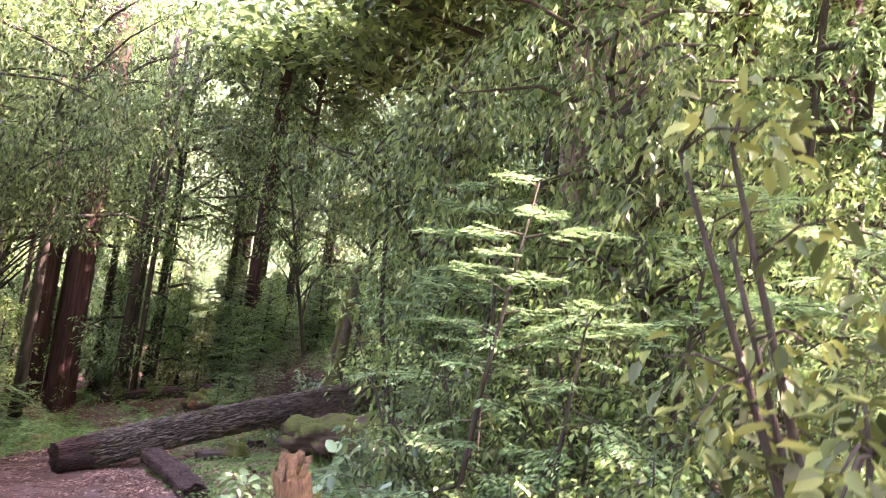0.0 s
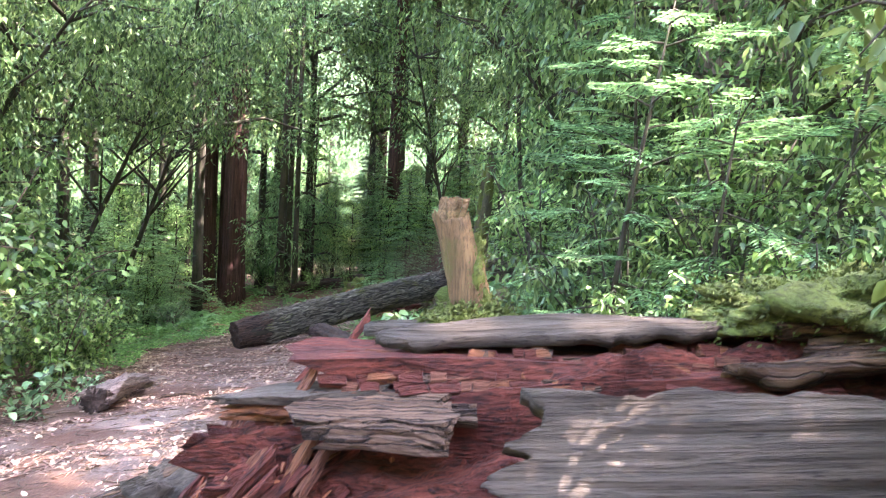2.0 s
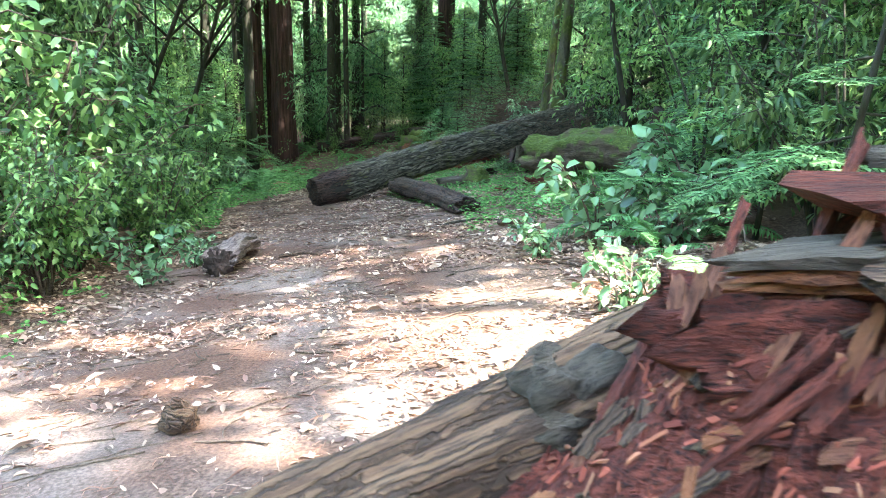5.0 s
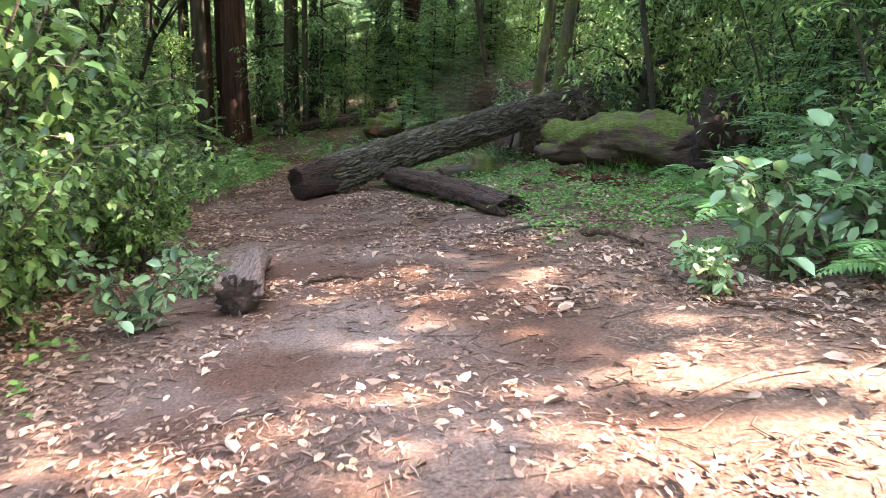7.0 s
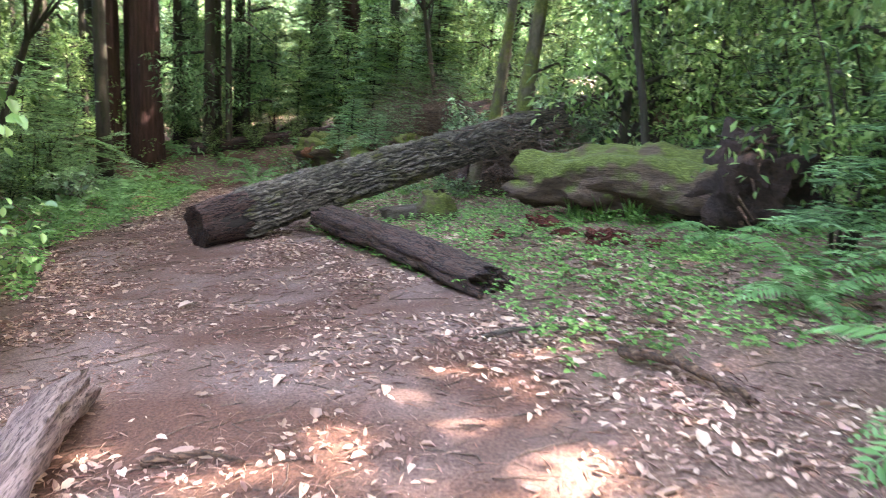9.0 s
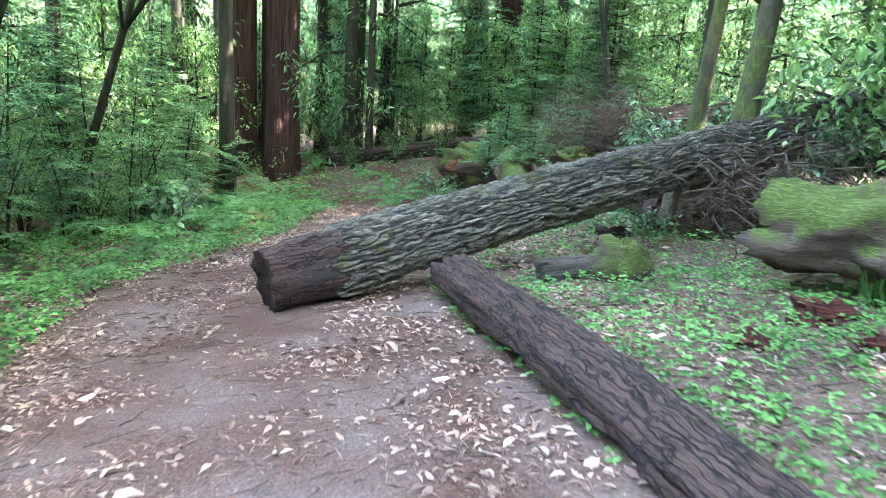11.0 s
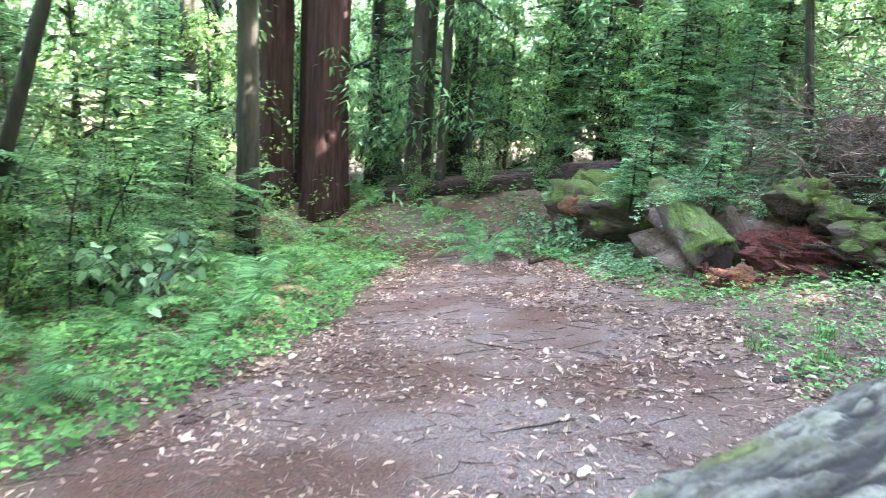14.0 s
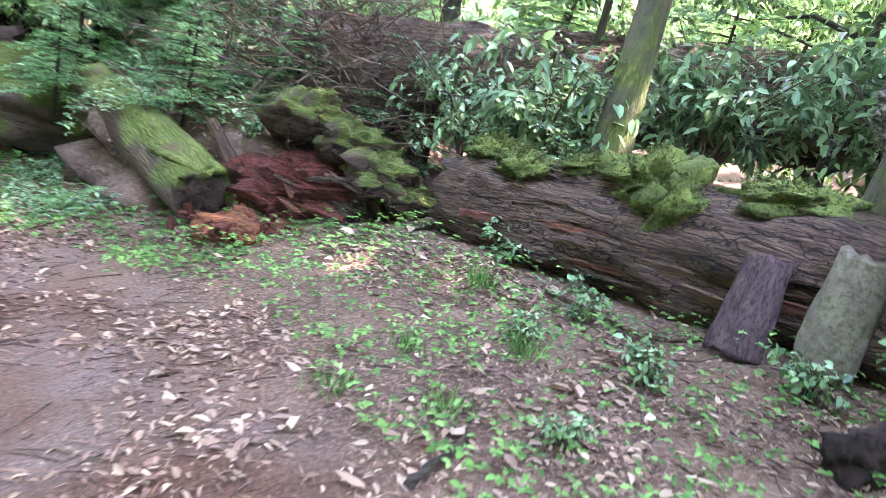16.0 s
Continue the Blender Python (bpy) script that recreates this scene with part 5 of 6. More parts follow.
def crown_mesh(kind, height, radius, low, bunches, per, size, slim, leaf, seed):
    """A crown with limbs: bunches of leaves on boughs, uneven, with gaps between."""
    rg = np.random.default_rng(seed)
    wood, tips = [], []
    nb = 16
    for i in range(nb):
        u = low + (1 - low) * (i + rg.uniform(0, 0.8)) / nb
        a = i * 2.4 + rg.uniform(-0.4, 0.4)
        R = radius * (1.25 - u * 0.8) * rg.uniform(0.55, 1.1)
        rise = rg.uniform(-0.1, 0.5) if kind == "broad" else rg.uniform(-0.35, 0.05)
        b = np.array([0, 0, u * height])
        e = b + np.array([math.cos(a) * R, math.sin(a) * R, rise * R])
        mid = (b + e) / 2 + np.array([0, 0, 0.12 * R])
        wood.append(tube([b, mid, e], [0.05 + 0.012 * R, 0.04, 0.015], 5, 0.15, seed + i))
        for k in range(bunches):
            q = rg.uniform(0.25, 1.05)
            p = b + (e - b) * q + np.array([0, 0, 0.12 * R * math.sin(math.pi * min(q, 1))]) + rg.normal(0, 1, 3) * [0.24, 0.24, 0.16] * R
            tips.append(p)
    v, f = scatter_leaves(np.array(tips), 0.42 if kind == "broad" else 0.36, per, size, slim, seed + 2, 0.35, True)
    wv, wf = gather(wood)
    return mesh_of("branchwork", wv, wf, M_BARK), mesh_of("crown", v, f, leaf)


def tree_kind(kind, height, r0, radius, low, bunches, per, size, slim, leaf, seed, bark):
    return trunk_mesh("trunk", height, r0, r0 * 0.35, seed, bark, 12, 24, 0.3, 0.05), *crown_mesh(kind, height, radius, low, bunches, per, size, slim, leaf, seed)


TREES = [tree_kind("broad", 11, 0.13, 3.0, 0.07, 22, 12, 0.19, 0.42, L_BAY, 200, M_BARK),
         tree_kind("broad", 9, 0.1, 2.6, 0.05, 22, 12, 0.18, 0.42, L_BAY, 201, M_BARK),
         tree_kind("broad", 8, 0.09, 2.3, 0.04, 22, 12, 0.17, 0.42, L_LIGHT, 202, M_BARK),
         tree_kind("needle", 14, 0.16, 2.6, 0.06, 24, 12, 0.22, 0.25, L_CONIFER, 203, M_BARK),
         tree_kind("needle", 10, 0.1, 2.2, 0.03, 24, 12, 0.2, 0.25, L_CONIFER, 204, M_BARK)]
TREE_LABEL = ["dark-leaved broadleaf tree with a slender mossy trunk", "small dark-leaved broadleaf tree", "light-green young broadleaf tree", "tall conifer with drooping green sprays", "slender conifer with drooping green sprays"]


def tree(x, y, k, spin, s=1.0, z=None):
    t = thing("forest_tree", Matrix.Translation((x, y, land(x, y) - 0.1 if z is None else z)) @ Matrix.Rotation(spin, 4, "Z") @ Matrix.Scale(s, 4), TREE_LABEL[k], "tree", "forest trees")
    for n, me in zip(("trunk", "branchwork", "crown"), TREES[k]):
        ob = piece(n, me, t)
        if n == "branchwork":
            tagged(ob, kind="stuff")


# trees near the trail, then the woods behind
NEAR = [(-10.4, 9.2, 0, 0.3, 1.0), (-10.5, 7.2, 1, 1.3, 1.1), (-11.4, 12.4, 1, 2.3, 0.9), (-12.2, 10.5, 0, 4.0, 1.1), (-14.5, 14.0, 0, 1.0, 1.0), (-14.6, 18.5, 3, 0.2, 1.0), (-15.5, 22.0, 0, 0.8, 1.0), (-16.4, 26.6, 4, 1.9, 0.9), (-11.2, 28.6, 3, 2.7, 0.9), (-10.4, 29.2, 4, 0.6, 0.8), (-7.4, 31.5, 3, 3.3, 1.0), (-13.2, 30.5, 3, 5.1, 1.1), (-16.5, 28.5, 1, 0.1, 1.2), (-9.0, 34.0, 4, 4.4, 1.2), (-4.8, 32.0, 3, 1.2, 1.0), (-2.0, 29.5, 4, 2.2, 1.1), (1.0, 27.5, 2, 3.9, 1.1),
        (0.1, 19.0, 1, 0.9, 0.85), (-0.6, 17.6, 2, 5.2, 0.9), (1.9, 18.4, 0, 0.4, 0.9), (4.0, 15.8, 3, 2.8, 0.9), (3.2, 10.2, 2, 1.5, 0.85), (1.4, 11.6, 4, 0.1, 0.9), (1.2, 12.9, 2, 3.1, 0.62), (5.2, 11.5, 1, 4.2, 1.0), (6.6, 9.4, 2, 2.4, 0.9), (4.2, 9.0, 4, 3.6, 0.8), (2.6, 21.6, 2, 0.7, 0.9), (0.4, 21.3, 1, 2.9, 0.6), (4.4, 19.8, 0, 5.0, 0.9), (-12.0, 4.5, 2, 0.6, 1.1), (-9.8, 3.6, 1, 3.3, 0.9), (-1.8, 22.6, 1, 1.6, 0.55)]
for q in NEAR:
    tree(*q)
rg2 = np.random.default_rng(77)
TREES.append(tree_kind("broad", 13, 0.16, 4.0, 0.42, 26, 18, 0.17, 0.42, L_BAY, 205, M_BARK))
TREE_LABEL.append("bay tree with a high dark-green overhanging crown")
for q in [(-13.2, 15.4, 5, 0.3), (-14.4, 20.8, 5, 1.9), (-12.6, 11.6, 5, 2.9, 0.9), (2.2, 16.8, 5, 4.0, 0.9), (-12.9, 17.4, 5, 2.2, 1.15), (-12.3, 23.4, 5, 0.9, 1.15), (-12.2, 13.4, 5, 5.2, 1.1), (-11.0, 30.2, 5, 1.4, 1.2), (-6.0, 30.6, 5, 3.8, 1.2), (-15.8, 29.8, 5, 2.6, 1.2), (-8.8, 31.8, 5, 0.2, 1.1), (-2.4, 24.9, 5, 2.0, 0.8), (-15.2, 26.0, 5, 0.7, 1.2), (-17.6, 22.2, 5, 1.7, 1.25), (-13.6, 33.0, 5, 2.7, 1.3), (-9.6, 35.2, 5, 3.7, 1.3), (-5.4, 34.6, 5, 4.7, 1.3), (-18.0, 31.0, 5, 5.7, 1.3), (-2.0, 33.5, 5, 0.4, 1.3)]:
    tree(*q)
for q in [(-15.6, 30.2), (-13.4, 31.6), (-11.9, 30.0), (-10.2, 31.2), (-8.4, 30.9), (-6.9, 32.6), (-5.0, 31.2), (-3.2, 31.0), (-1.4, 28.4), (-12.6, 33.4), (-9.6, 33.6), (-16.2, 25.4), (-15.4, 16.4), (-14.2, 12.2), (-11.6, 8.6), (-10.6, 5.6)] + [(rg2.uniform(-21, -1), rg2.uniform(29.5, 42)) for i in range(45)] + [(rg2.uniform(-22, -14.6), rg2.uniform(3, 29)) for i in range(34)] + [(rg2.uniform(3.5, 12), rg2.uniform(9.5, 30)) for i in range(30)]:
    tree(*q, int(q[0] * 7) % 2 * 3 + 1, q[1], 0.38 + 0.02 * (int(q[1] * 10) % 10))
rg = np.random.default_rng(99)
placed = [(q[0], q[1]) for q in NEAR]
for i in range(2000):
    if len(placed) > 105:
        break
    x, y = rg.uniform(-45, 32), rg.uniform(-14, 58)
    xc, w = trail(y)
    if -16.5 < x < 6.5 and -6 < y < 33 or min((x - a) ** 2 + (y - b) ** 2 for a, b in placed) < 7:
        continue
    if y < -2 and rg.random() < 0.6:
        continue
    placed.append((x, y))
    tree(x, y, int(rg.integers(5)), rg.uniform(0, 6.28), rg.uniform(0.9, 1.35))



def leaning_bay(base, bend, top, reach, low, bunches, seed, leaf, label="bay tree leaning over the trail with hanging dark-green leaves"):
    """A bay that leans: a bent trunk, boughs spreading from its upper part and leaves hanging down to a given height."""
    rg = np.random.default_rng(seed)
    b = np.array(base, float)
    s = np.linspace(0, 1, 14)[:, None]
    line = (1 - s) ** 2 * b + 2 * s * (1 - s) * np.array(bend, float) + s ** 2 * np.array(top, float)
    t = thing("bay_tree", Matrix.Translation(base), label, "tree", "bay trees")
    v, f = tube(line - b, np.linspace(0.085, 0.025, 14), 10, 0.1, seed)
    piece("trunk", mesh_of("trunk", v, f, M_BARK), t)
    wood, tips = [], []
    for i in range(26):
        p = line[int(rg.integers(6, 14))]
        a = rg.uniform(0, 2 * math.pi)
        e = p + np.array([math.cos(a) * reach, math.sin(a) * reach, rg.uniform(-0.3, 0.75) * reach]) * rg.uniform(0.4, 1.0)
        e[2] = max(e[2], low + 0.2)
        wood.append(tube([p - b, (p + e) / 2 - b + [0, 0, 0.2], e - b], [0.035, 0.022, 0.008], 5, 0.1, seed + i))
        for k in range(bunches):
            q = rg.uniform(0.2, 1.05)
            c = p + (e - p) * q + rg.normal(0, 1, 3) * [0.3, 0.3, 0.28] * reach * 0.5
            c[2] -= abs(rg.normal(0, 0.35))
            if c[2] > low:
                tips.append(c - b)
    wv, wf = gather(wood)
    tagged(piece("branchwork", mesh_of("branchwork", wv, wf, M_BARK), t), kind="stuff")
    lv, lf = scatter_leaves(np.array(tips), 0.3, 13, 0.125, 0.36, seed + 1, 0.7, True)
    piece("crown", mesh_of("crown", lv, lf, leaf), t)


for i, (x, y, bx, by, tx, ty, tz, reach, low) in enumerate([(-12.2, 15.6, -11.0, 15.8, -8.4, 16.4, 5.4, 2.6, 1.9), (-12.6, 18.6, -11.4, 18.6, -9.6, 19.4, 5.8, 2.6, 2.0), (-11.6, 12.4, -10.2, 12.6, -8.6, 13.4, 4.6, 2.2, 1.0), (-10.4, 9.6, -9.6, 10.0, -8.2, 11.2, 3.4, 2.0, 0.3),
                                                       (-3.9, 26.6, -4.4, 25.6, -5.6, 24.4, 6.2, 2.6, 2.3), (1.6, 14.6, 0.6, 14.2, -1.6, 13.6, 4.0, 2.2, 0.6), (0.9, 9.8, 0.5, 9.9, -0.4, 10.0, 4.2, 1.8, 0.9), (2.6, 8.0, 2.3, 8.0, 1.4, 8.0, 4.6, 1.9, 0.6)]):
    leaning_bay((x, y, land(x, y) - 0.1), (bx, by, land(x, y) + 2.6), (tx, ty, tz), reach, low, 26 if i < 2 else 16, 500 + i * 7, L_BAY)

# leafy saplings that close the view between the trunks
for i, (x, y) in enumerate([(-17.2, 29.0), (-15.8, 31.4), (-14.6, 29.2), (-12.2, 31.2), (-11.0, 32.6), (-9.8, 30.2), (-8.0, 32.4), (-6.6, 30.0), (-5.6, 28.6), (-4.0, 30.2), (-2.8, 28.0), (-0.8, 30.2), (0.6, 25.6), (2.0, 23.4), (0.6, 17.0), (2.6, 15.0), (1.8, 9.6), (3.4, 7.4), (-13.8, 24.6), (-14.6, 22.4), (-15.4, 20.0), (-14.0, 16.4), (-12.8, 10.0), (-10.8, 32.0), (-7.2, 29.0)]):
    tree(x, y, 2, i * 1.3, 0.42 + 0.05 * (i % 4))

# understorey between the trunks
rg = np.random.default_rng(17)
low = []
for i in range(3000):
    if len(low) > 70:
        break
    x, y = rg.uniform(-26, 14), rg.uniform(-3, 44)
    if -14.8 < x < 2.4 and y < 28.8 or (x - 0.5) ** 2 + y ** 2 < 25 or 1.5 < x < 6 and y < 8 or (-15 < x < -12 and 26 < y < 28.6) or any((x - a) ** 2 + (y - b) ** 2 < 3.2 for a, b in low):
        continue
    low.append((x, y))
    tree(x, y, int(rg.choice([1, 2, 2, 4])), rg.uniform(0, 6.28), rg.uniform(0.32, 0.5))

# standing trunks
def pillar(x, y, r, h, mt, label, lean=(0, 0), seed=0.0, name="forest_tree", z=None, flare=0.3):
    t = thing(name, Matrix.Translation((x, y, land(x, y) - 0.1 if z is None else z)), label, "tree trunk", "standing trunks")
    piece("trunk", trunk_mesh("trunk", h, r, r * 0.7, seed, mt, 24, 40, flare, 0.05, lean, 5), t)


for i, (x, y, r, h) in enumerate([(-14.2, 26.2, 0.09, 14), (-11.2, 27.8, 0.16, 14), (-10.6, 27.9, 0.1, 14), (-7.4, 30.3, 0.3, 16), (-14.8, 31, 0.2, 14), (-9.5, 36, 0.3, 18), (-5.5, 36, 0.25, 16)]):
    pillar(x, y, r, h, M_BARK if r < 0.25 else M_REDWOOD, "slender dark forest trunk" if r < 0.25 else "dark reddish redwood trunk", (0.01 * math.sin(i * 2), 0), i * 2.0)
for x, y, r, lean in [(2.3, 13.6, 0.3, (-0.03, 0.0)), (3.1, 13.2, 0.4, (-0.06, 0.0)), (3.9, 13.4, 0.22, (-0.1, 0.0))]:
    pillar(x, y, r, 16, M_GREYBARK, "tall redwood trunk with grey furrowed bark", lean, x)
for x, y, r in [(5.5, 15, 0.3), (7.7, 15.8, 0.5)]:
    pillar(x, y, r, 18, M_REDWOOD, "dark reddish redwood trunk", (0, 0), x)
pillar(-2.72, 20.75, 0.13, 4.0, M_MOSSBARK, "slim trunk thickly covered with yellow-green moss", (0.06, 0.08), 3.0, "mossy_tree", -2.2, 0.6)
pillar(-2.25, 18.75, 0.15, 4.0, M_MOSSBARK, "mossy trunk beside the decayed log", (0.05, 0.0), 5.0, "mossy_tree", -1.75, 0.5)
curved_limb("bent_sapling_stem", [(-0.55, 15.6, -1.3), (-0.8, 15.6, -0.1), (-1.1, 15.7, 1.2), (-1.3, 15.7, 3.5)], [0.06, 0.055, 0.05, 0.04], "thin bent dark sapling stem", M_BARK, 9, 10)

# thicket behind the rotten log
SH_THICK = [bush_meshes(1.5, 0.85, 9, 9, 5, 0.075, 0.5, L_EDGE, 61, 0.13, 0.3, M_BARK), bush_meshes(2.2, 0.9, 8, 10, 6, 0.06, 0.5, L_LIGHT, 62, 0.14, 0.3, M_BARK), bush_meshes(1.8, 0.9, 8, 10, 6, 0.085, 0.36, L_BAY, 63, 0.14, 0.6, M_BARK)]
for x, y, k, a, s in [(-9.7, 27.5, 0, 10, 0.6), (-8.5, 27.7, 1, 100, 0.55), (-10.8, 27.3, 1, 190, 0.5), (-11.6, 18.2, 0, 40, 0.7), (-11.9, 19.7, 1, 130, 0.8), (-11.6, 16.4, 1, 220, 0.8), (-12.3, 17.5, 0, 310, 1.0), (-11.5, 14.9, 0, 80, 0.8), (-12.4, 15.2, 1, 170, 1.0), (-12.5, 18.8, 1, 260, 1.0), (-12.9, 21.3, 0, 350, 1.0), (-11.2, 13.5, 1, 20, 0.7), (0.7, 4.5, 0, 30, 0.6), (1.6, 4.7, 0, 100, 0.8), (2.4, 4.6, 2, 10, 1.0), (0.5, 6.2, 2, 60, 1.0), (1.4, 6.0, 1, 200, 1.1), (2.8, 6.6, 1, 250, 1.3), (-0.1, 7.9, 1, 20, 1.0), (1.2, 7.0, 2, 320, 1.3), (3.4, 4.6, 1, 80, 1.0), (0.6, 9.2, 2, 140, 1.4), (0.1, 11.2, 1, 40, 1.1), (1.0, 12.4, 2, 230, 1.5), (0.9, 14.2, 1, 180, 1.3)]:
    bush(Matrix.Translation((x, y, land(x, y))) @ Matrix.Rotation(radians(a), 4, "Z") @ Matrix.Scale(s, 4), SH_THICK[k], ("shrub with pale green oval leaves", "light-green leafy shrub", "dark shrub with hanging glossy leaves")[k] + " in the thicket beside the trail", "shrub", "thicket shrubs")

# tanoak shrub by the end logs
SH_TAN = bush_meshes(1.35, 1.1, 10, 9, 5, 0.11, 0.45, L_SHRUB, 47, 0.13, 0.3)
for x, y, z, a, s in [(-2.7, 21.6, -2.1, 0, 1.0), (-1.6, 20.9, -1.7, 90, 1.1), (-0.9, 19.6, -1.6, 190, 1.0), (-3.1, 22.3, -2.2, 250, 0.8)]:
    bush(Matrix.Translation((x, y, z)) @ Matrix.Rotation(radians(a), 4, "Z") @ Matrix.Scale(s, 4), SH_TAN, "evergreen shrub with long glossy drooping leaves", "shrub", "evergreen shrubs")

# overhanging sapling at the start
SH_NEAR = bush_meshes(2.3, 0.62, 9, 12, 5, 0.06, 0.45, L_NEAR, 48, 0.11, 0.3, M_BARK)
bush(Matrix.Translation((1.12, 1.72, land(1.12, 1.72))), SH_NEAR, "young broadleaf sapling overhanging the rotten log", "sapling", "", "broadleaf_sapling")


# dead brush
def brush_heap(x, y, z, r, h, n, seed, label):
    rgb_ = np.random.default_rng(seed)
    tw = []
    for i in range(n):
        p = rgb_.normal(0, 1, 3) * [r * 0.45, r * 0.45, h * 0.3] + [0, 0, h * 0.4]
        d = rgb_.normal(0, 1, 3) * [1, 1, 0.6]
        d = unit(d) * rgb_.uniform(0.2, 0.8)
        tw.append(tube([p, p + d * 0.5 + rgb_.normal(0, 0.05, 3), p + d + rgb_.normal(0, 0.1, 3)], [0.008, 0.006, 0.002], 4, caps=False))
    v, f = gather(tw)
    tagged(new("dead_brush", mesh_of("dead_brush", v, f, M_TWIG)), label, "dead brush", kind="stuff").matrix_basis = Matrix.Translation((x, y, z))


brush_heap(-4.0, 23.7, -2.2, 1.4, 1.5, 900, 1, "tangle of dead grey-brown twigs on the mound")
brush_heap(-5.0, 24.8, -2.5, 1.0, 1.0, 260, 2, "tangle of dead grey-brown twigs on the mound")
brush_heap(-2.0, 16.9, -1.6, 1.0, 0.9, 240, 3, "tangle of dead twigs behind the bark log")
brush_heap(1.9, 5.2, -0.2, 1.1, 0.7, 320, 4, "tangle of dead twigs behind the rotten log")

# distance
def canopy():
    """Tall unseen crowns, added to shade the trail but for a sunlit gap."""
    rgc = np.random.default_rng(21)
    gap = Vector((-2.9, 4.3, -0.9)) + SUN_WAY * (14.0 / SUN_WAY.z)
    spots = [(x + rgc.uniform(-1, 1), y + rgc.uniform(-1, 1)) for x in np.arange(-6.7, 22, 4.2) for y in np.arange(-3, 33, 4.2)]
    trunk = trunk_mesh("trunk", 15, 0.22, 0.12, 6.0, M_BARK, 14, 24, 0.3, 0.05)
    for i, (x, y) in enumerate(spots):
        # thickest where the crowns stand between the sun and the trail
        n = 2300 if abs(x - trail(y)[0] - 8.7) < 4.2 else 480
        p = np.c_[rgc.normal(0, 1.9, (n, 2)), rgc.normal(0, 0.8, n) + 14.0]
        p[:, 2] += 0.6 * np.sin(p[:, 0] * 1.3 + i) * np.cos(p[:, 1] * 1.1)
        z0 = land(x, y)
        w = p + np.array([x, y, z0])
        k = (w[:, 2] - gap.z) / SUN_WAY.z
        dx, dy = w[:, 0] - k * SUN_WAY.x - gap.x, w[:, 1] - k * SUN_WAY.y - gap.y
        rim = 1 + 0.4 * np.sin(dx * 4) * np.cos(dy * 3)
        core = ((dx - 1.3) / 1.0) ** 2 + ((dy - 0.5) / 1.2) ** 2 < rim
        thin = (dx / 2.9) ** 2 + ((dy + 0.25) / 1.35) ** 2 < rim
        p = p[~core & (~thin | (rgc.random(n) < 0.34))]
        n = len(p)
        if not n:
            continue
        v, f = leaves(p, np.c_[rgc.normal(0, 1, (n, 2)), rgc.normal(-0.3, 0.3, n)], np.c_[rgc.normal(0, 0.5, (n, 2)), np.ones(n)], rgc.uniform(0.3, 0.6, n), rgc.uniform(0.2, 0.34, n), 0.1, True)
        t = thing("shade_crown", Matrix.Translation((x, y, z0)), "wide leafy tree crown added high overhead to block the sun", "tree", "canopy trees")
        piece("crown", mesh_of("crown", v, f, L_BAY), t)
        xc, wd = trail(y)
        if x > 7 or y < -4:
            piece("trunk", trunk, t)
        else:
            v, f = tube([(6.0, 0, 12.5), (0, 0, 14.0)], [0.1, 0.03], 6)
            piece("bough", mesh_of("bough", v, f, M_BARK), t)


canopy()


def far_woods():
    v, f = [], []
    n = 72
    for i in range(n):
        a = 2 * math.pi * i / n
        for z in (-12.0, 34.0):
            v.append((-6 + 62 * math.cos(a), 14 + 62 * math.sin(a), z))
    f = [[2 * i, 2 * ((i + 1) % n), 2 * ((i + 1) % n) + 1, 2 * i + 1] for i in range(n)]
    m = surface("far_woods", (0.04, 0.085, 0.03), (0.14, 0.2, 0.1), (0.03, 0.055, 0.022), (1, 1, 0.6), 0.35, 1.6, 1.0, 0.0, 0.01, 0.0)
    tagged(new("backdrop", mesh_of("backdrop", v, f, m)), "distant pale green woods", "backdrop", kind="structure")


far_woods()

# ---- what lies on the ground ----
strewn("leaf_litter", 90000, (-12, 0.5, 0.5, 27), by_trail(0.4, 1.0, 2.2), L_LITTER, (0.012, 0.075), 0.42, "fallen tan and brown leaves strewn over the forest floor", "leaf litter", 1)
strewn("large_leaf_litter", 1500, (-10, 0.5, 1.5, 26), by_trail(0.3, 1.0, 1.6), L_PALE, (0.06, 0.14), 0.46, "large pale fallen leaves on the trail and its edges", "leaf litter", 7, 0.016, 0.3)
strewn("needle_litter", 80000, (-12, 0.5, 0.5, 27), by_trail(0.7, 1.0, 2.0, 1.4), L_NEEDLE, (0.04, 0.13), 0.07, "fallen reddish needles and bark bits", "needle litter", 2, 0.006, 0.15, True)


def twig_litter(n, seed):
    rgt = np.random.default_rng(seed)
    tw = []
    while len(tw) < n:
        x, y = rgt.uniform(-11, 0), rgt.uniform(1, 27)
        xc, w = trail(y)
        if abs(x - xc) > w + 2.5:
            continue
        L, a = rgt.uniform(0.06, 0.4) ** 1.0, rgt.uniform(0, 6.28)
        p = []
        for k in (0, 0.35, 0.7, 1):
            px, py = x + L * k * math.cos(a + 0.6 * k * rgt.normal()), y + L * k * math.sin(a + 0.3 * k)
            p.append((px, py, land(px, py) + 0.008))
        tw.append(tube(p, np.array([1, 0.9, 0.8, 0.5]) * rgt.uniform(0.002, 0.006), 4, caps=False))
    v, f = gather(tw)
    tagged(new("twig_litter", mesh_of("twig_litter", v, f, M_TWIG)), "small dead twigs strewn over the trail", "twigs", kind="stuff")


twig_litter(2400, 4)


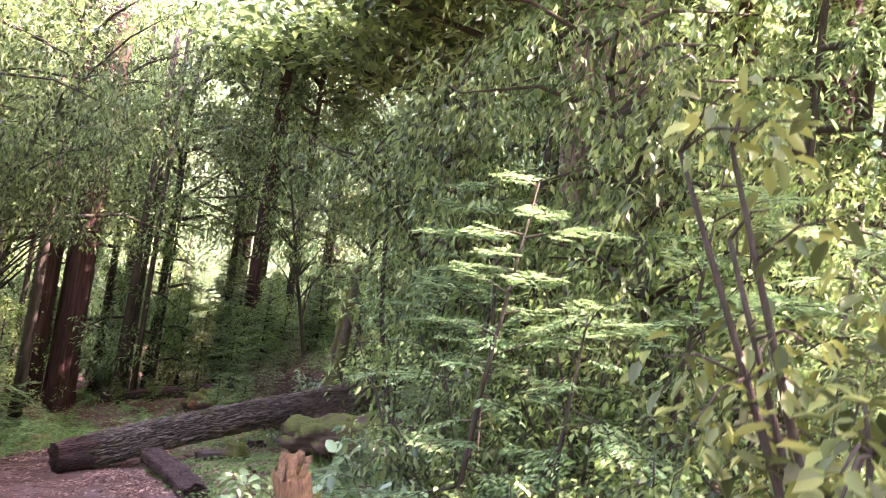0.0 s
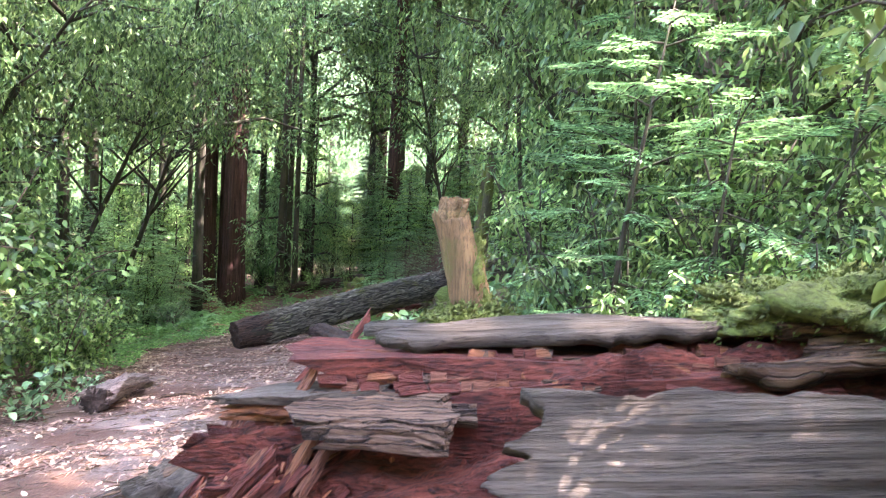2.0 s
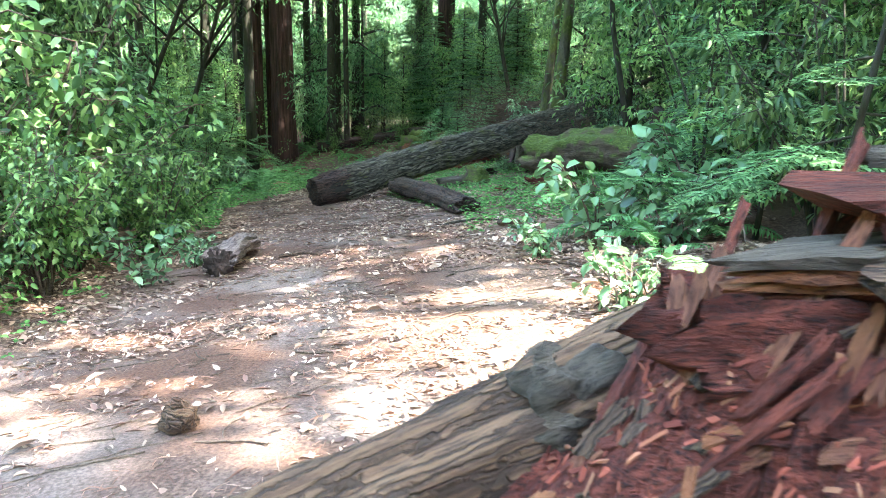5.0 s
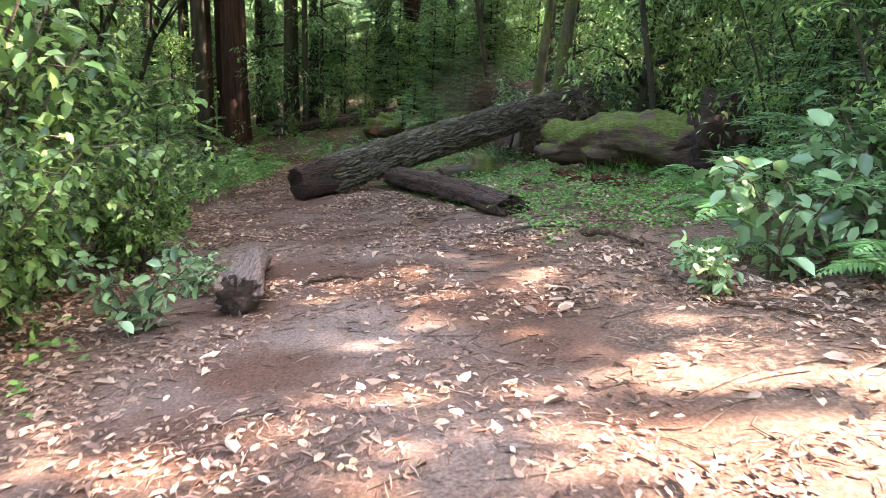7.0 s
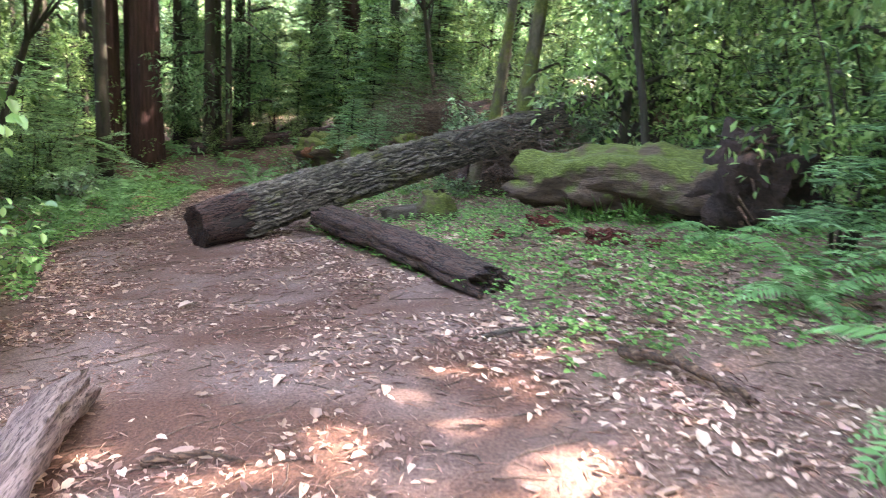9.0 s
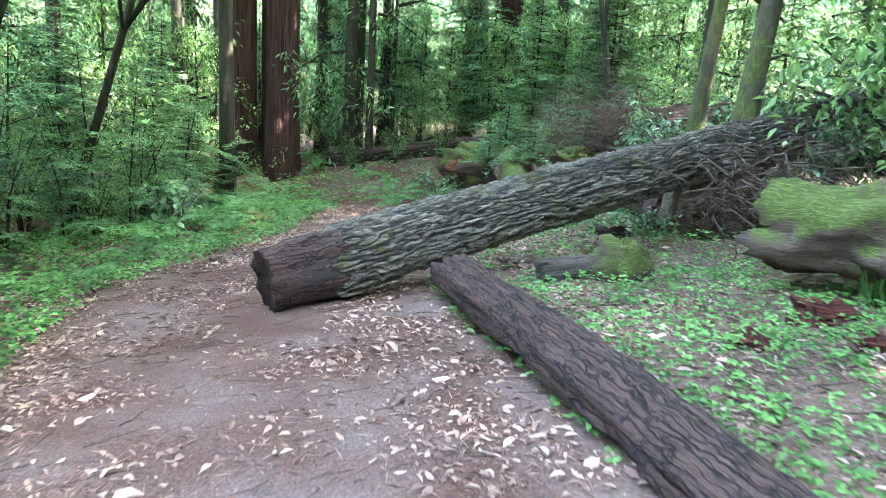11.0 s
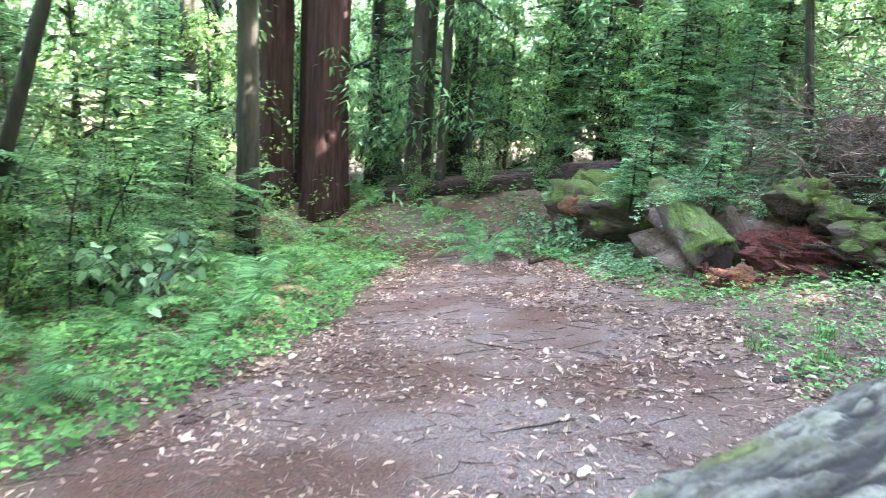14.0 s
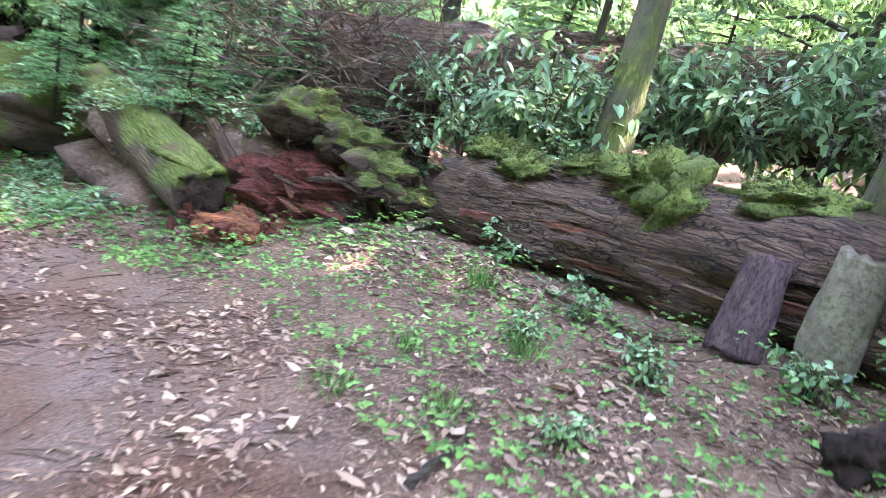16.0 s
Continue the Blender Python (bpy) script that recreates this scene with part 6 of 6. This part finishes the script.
# ---- sticks, chips and tufts ----
def stick(pts, r, label, material, seed):
    P = [(x, y, land(x, y) + r * 0.8 + dz) for x, y, dz in pts]
    s = np.linspace(0, len(P) - 1, 14)
    Q = np.stack([np.interp(s, range(len(P)), [p[k] for p in P]) for k in range(3)], 1)
    Q[1:-1] += np.random.default_rng(seed).normal(0, r * 0.2, (12, 3))
    v, f = tube(Q, np.linspace(r, r * 0.45, 14), 7, 0.12, seed)
    t = thing("fallen_stick", Matrix.Identity(4), label, "stick", "fallen sticks")
    piece("stick", mesh_of("stick", v, f, material), t)


for i, (pts, r) in enumerate([([(-4.36, 7.73, 0.01), (-4.1, 7.78, 0.03), (-3.91, 7.71, 0)], 0.022), ([(-2.95, 9.28, 0), (-2.7, 9.38, 0.03), (-2.51, 9.36, 0.04), (-2.11, 9.29, 0)], 0.018), ([(-1.68, 6.58, 0), (-1.4, 6.3, 0.01), (-1.03, 5.87, 0)], 0.014), ([(-3.66, 19.8, 0.04), (-3.49, 18.97, 0.02), (-2.9, 18.7, 0.03), (-2.37, 18.54, 0.05)], 0.02),
                              ([(-5.27, 18.14, 0), (-5.05, 18.28, 0.01), (-4.89, 18.39, 0)], 0.024), ([(-7.95, 24.12, 0.02), (-7.7, 24.35, 0.05), (-7.49, 24.65, 0.02)], 0.05), ([(-3.81, 4.45, 0), (-3.66, 4.69, 0)], 0.008), ([(-4.54, 21.9, 0.05), (-3.97, 21.21, 0.02)], 0.015), ([(-2.15, 8.77, 0.03), (-1.95, 8.4, 0.06), (-1.76, 8.0, 0.02)], 0.04), ([(-5.6, 18.6, 0), (-6.0, 18.75, 0.01)], 0.008), ([(-6.4, 17.3, 0), (-6.8, 17.0, 0.01)], 0.009), ([(-7.0, 18.9, 0), (-7.5, 19.1, 0.01)], 0.008)]):
    stick(pts, r, "grey-brown dead stick lying on the forest floor", M_GREY if i % 3 == 1 else M_BROWN, i)

for i, (x, y, s) in enumerate([(-2.15, 13.55, 0.2), (-1.7, 12.3, 0.22), (-1.45, 12.4, 0.16), (-2.65, 12.9, 0.13), (-2.0, 12.9, 0.12), (-1.2, 12.2, 0.14)]):
    v, f = cushion(s, s * 0.6, s * 0.42, 60.0 + i, 0.7, 20, 12)
    t = thing("rotten_chunk", pose(x, y, land(x, y) + s * 0.2, 0, 0, i * 50), "chunk of dark red rotten wood among the ground cover", "rotten wood", "rotten chunks")
    piece("chunk", mesh_of("chunk", v, f, M_RED, False), t)
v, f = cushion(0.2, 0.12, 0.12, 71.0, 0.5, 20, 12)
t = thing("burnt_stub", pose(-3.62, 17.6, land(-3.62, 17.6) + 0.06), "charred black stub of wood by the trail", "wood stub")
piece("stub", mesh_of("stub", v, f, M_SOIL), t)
v, f = cushion(0.08, 0.07, 0.09, 73.0, 0.3, 18, 12)
t = thing("pale_stub", pose(-2.76, 3.15, land(-2.76, 3.15) + 0.05), "pale weathered stub standing in the trail", "wood stub")
piece("stub", mesh_of("stub", v, f, M_BROWN), t)


def tuft(x, y, n, h, seed):
    rgg = np.random.default_rng(seed)
    a = rgg.uniform(0, 6.28, n)
    out = rgg.uniform(0.2, 0.8, n)
    p = np.c_[rgg.normal(0, 0.05, (n, 2)), np.zeros(n)]
    way = np.c_[np.cos(a) * out, np.sin(a) * out, np.ones(n)]
    v, f = leaves(p, way, np.c_[np.cos(a), np.sin(a), -0.3 * np.ones(n)], rgg.uniform(0.5, 1, n) * h, 0.008, 0.1, True)
    t = thing("grass_tuft", Matrix.Translation((x, y, land(x, y))), "tuft of thin green grass", "grass", "grass tufts")
    piece("blade", mesh_of("blade", v, f, L_COVER), t)


for i, (x, y, h) in enumerate([(-1.35, 14.0, 0.5), (-1.1, 13.6, 0.45), (-1.7, 14.1, 0.4), (-4.8, 19.3, 0.16), (-5.3, 19.0, 0.14), (-4.3, 19.0, 0.18), (-4.9, 18.6, 0.14), (-4.0, 20.0, 0.2)]):
    tuft(x, y, 46, h, i)

# small seedlings round the end logs and on the mound
for i, (x, y, k, s, z) in enumerate([(-4.25, 19.2, 1, 0.4, None), (-3.7, 19.4, 0, 0.35, None), (-3.9, 18.5, 1, 0.45, None), (-3.3, 18.1, 1, 0.5, None), (-4.6, 18.2, 1, 0.35, None), (-5.0, 22.9, 1, 0.5, -2.35), (-4.3, 22.9, 0, 0.4, -2.35), (-5.7, 23.4, 0, 0.4, -2.35), (-3.5, 20.7, 0, 0.4, None), (-2.9, 21.0, 0, 0.4, -1.85), (-7.9, 25.4, 0, 0.9, None), (-7.6, 25.0, 1, 0.9, None)]):
    set_bush(x, y, k, SH_LOW, i * 70, "small green seedling with soft leaves", "seedlings", z, s)


def mound_growth(n, seed):
    """Small leaves growing over the mound and the logs beside it."""
    rgm = np.random.default_rng(seed)
    pos, way, ln = [], [], []
    while len(pos) < n * 3:
        x, y = rgm.uniform(-6.9, -3.4), rgm.uniform(22.5, 25.2)
        if fbm(x * 1.5, y * 1.5, 4.0, 3) < -0.02:
            continue
        k = max(0.0, 1 - ((x + 4.9) / 1.6) ** 2 - ((y - 23.9) / 1.2) ** 2)
        k2 = max(0.0, 1 - ((x + 6.4) / 1.2) ** 2 - ((y - 25.4) / 0.9) ** 2)
        z = max(land(x, y), -2.9 + 0.78 * math.sqrt(k) if k else -9, -2.75 + 0.55 * math.sqrt(k2) if k2 else -9) + rgm.uniform(0.03, 0.22)
        a = rgm.uniform(0, 6.28)
        for q in range(3):
            pos.append((x, y, z))
            way.append((math.cos(a + q * 2.1), math.sin(a + q * 2.1), rgm.uniform(-0.3, 0.3)))
            ln.append(rgm.uniform(0.03, 0.085))
    ln = np.array(ln)
    v, f = leaves(pos, way, np.c_[rgm.normal(0, 0.25, (len(ln), 2)), np.ones(len(ln))], ln, ln * 0.5, 0.15)
    tagged(new("mound_growth", mesh_of("mound_growth", v, f, L_SHRUB)), "small green leaves growing over the litter mound", "ground cover", kind="stuff")


mound_growth(1500, 3)
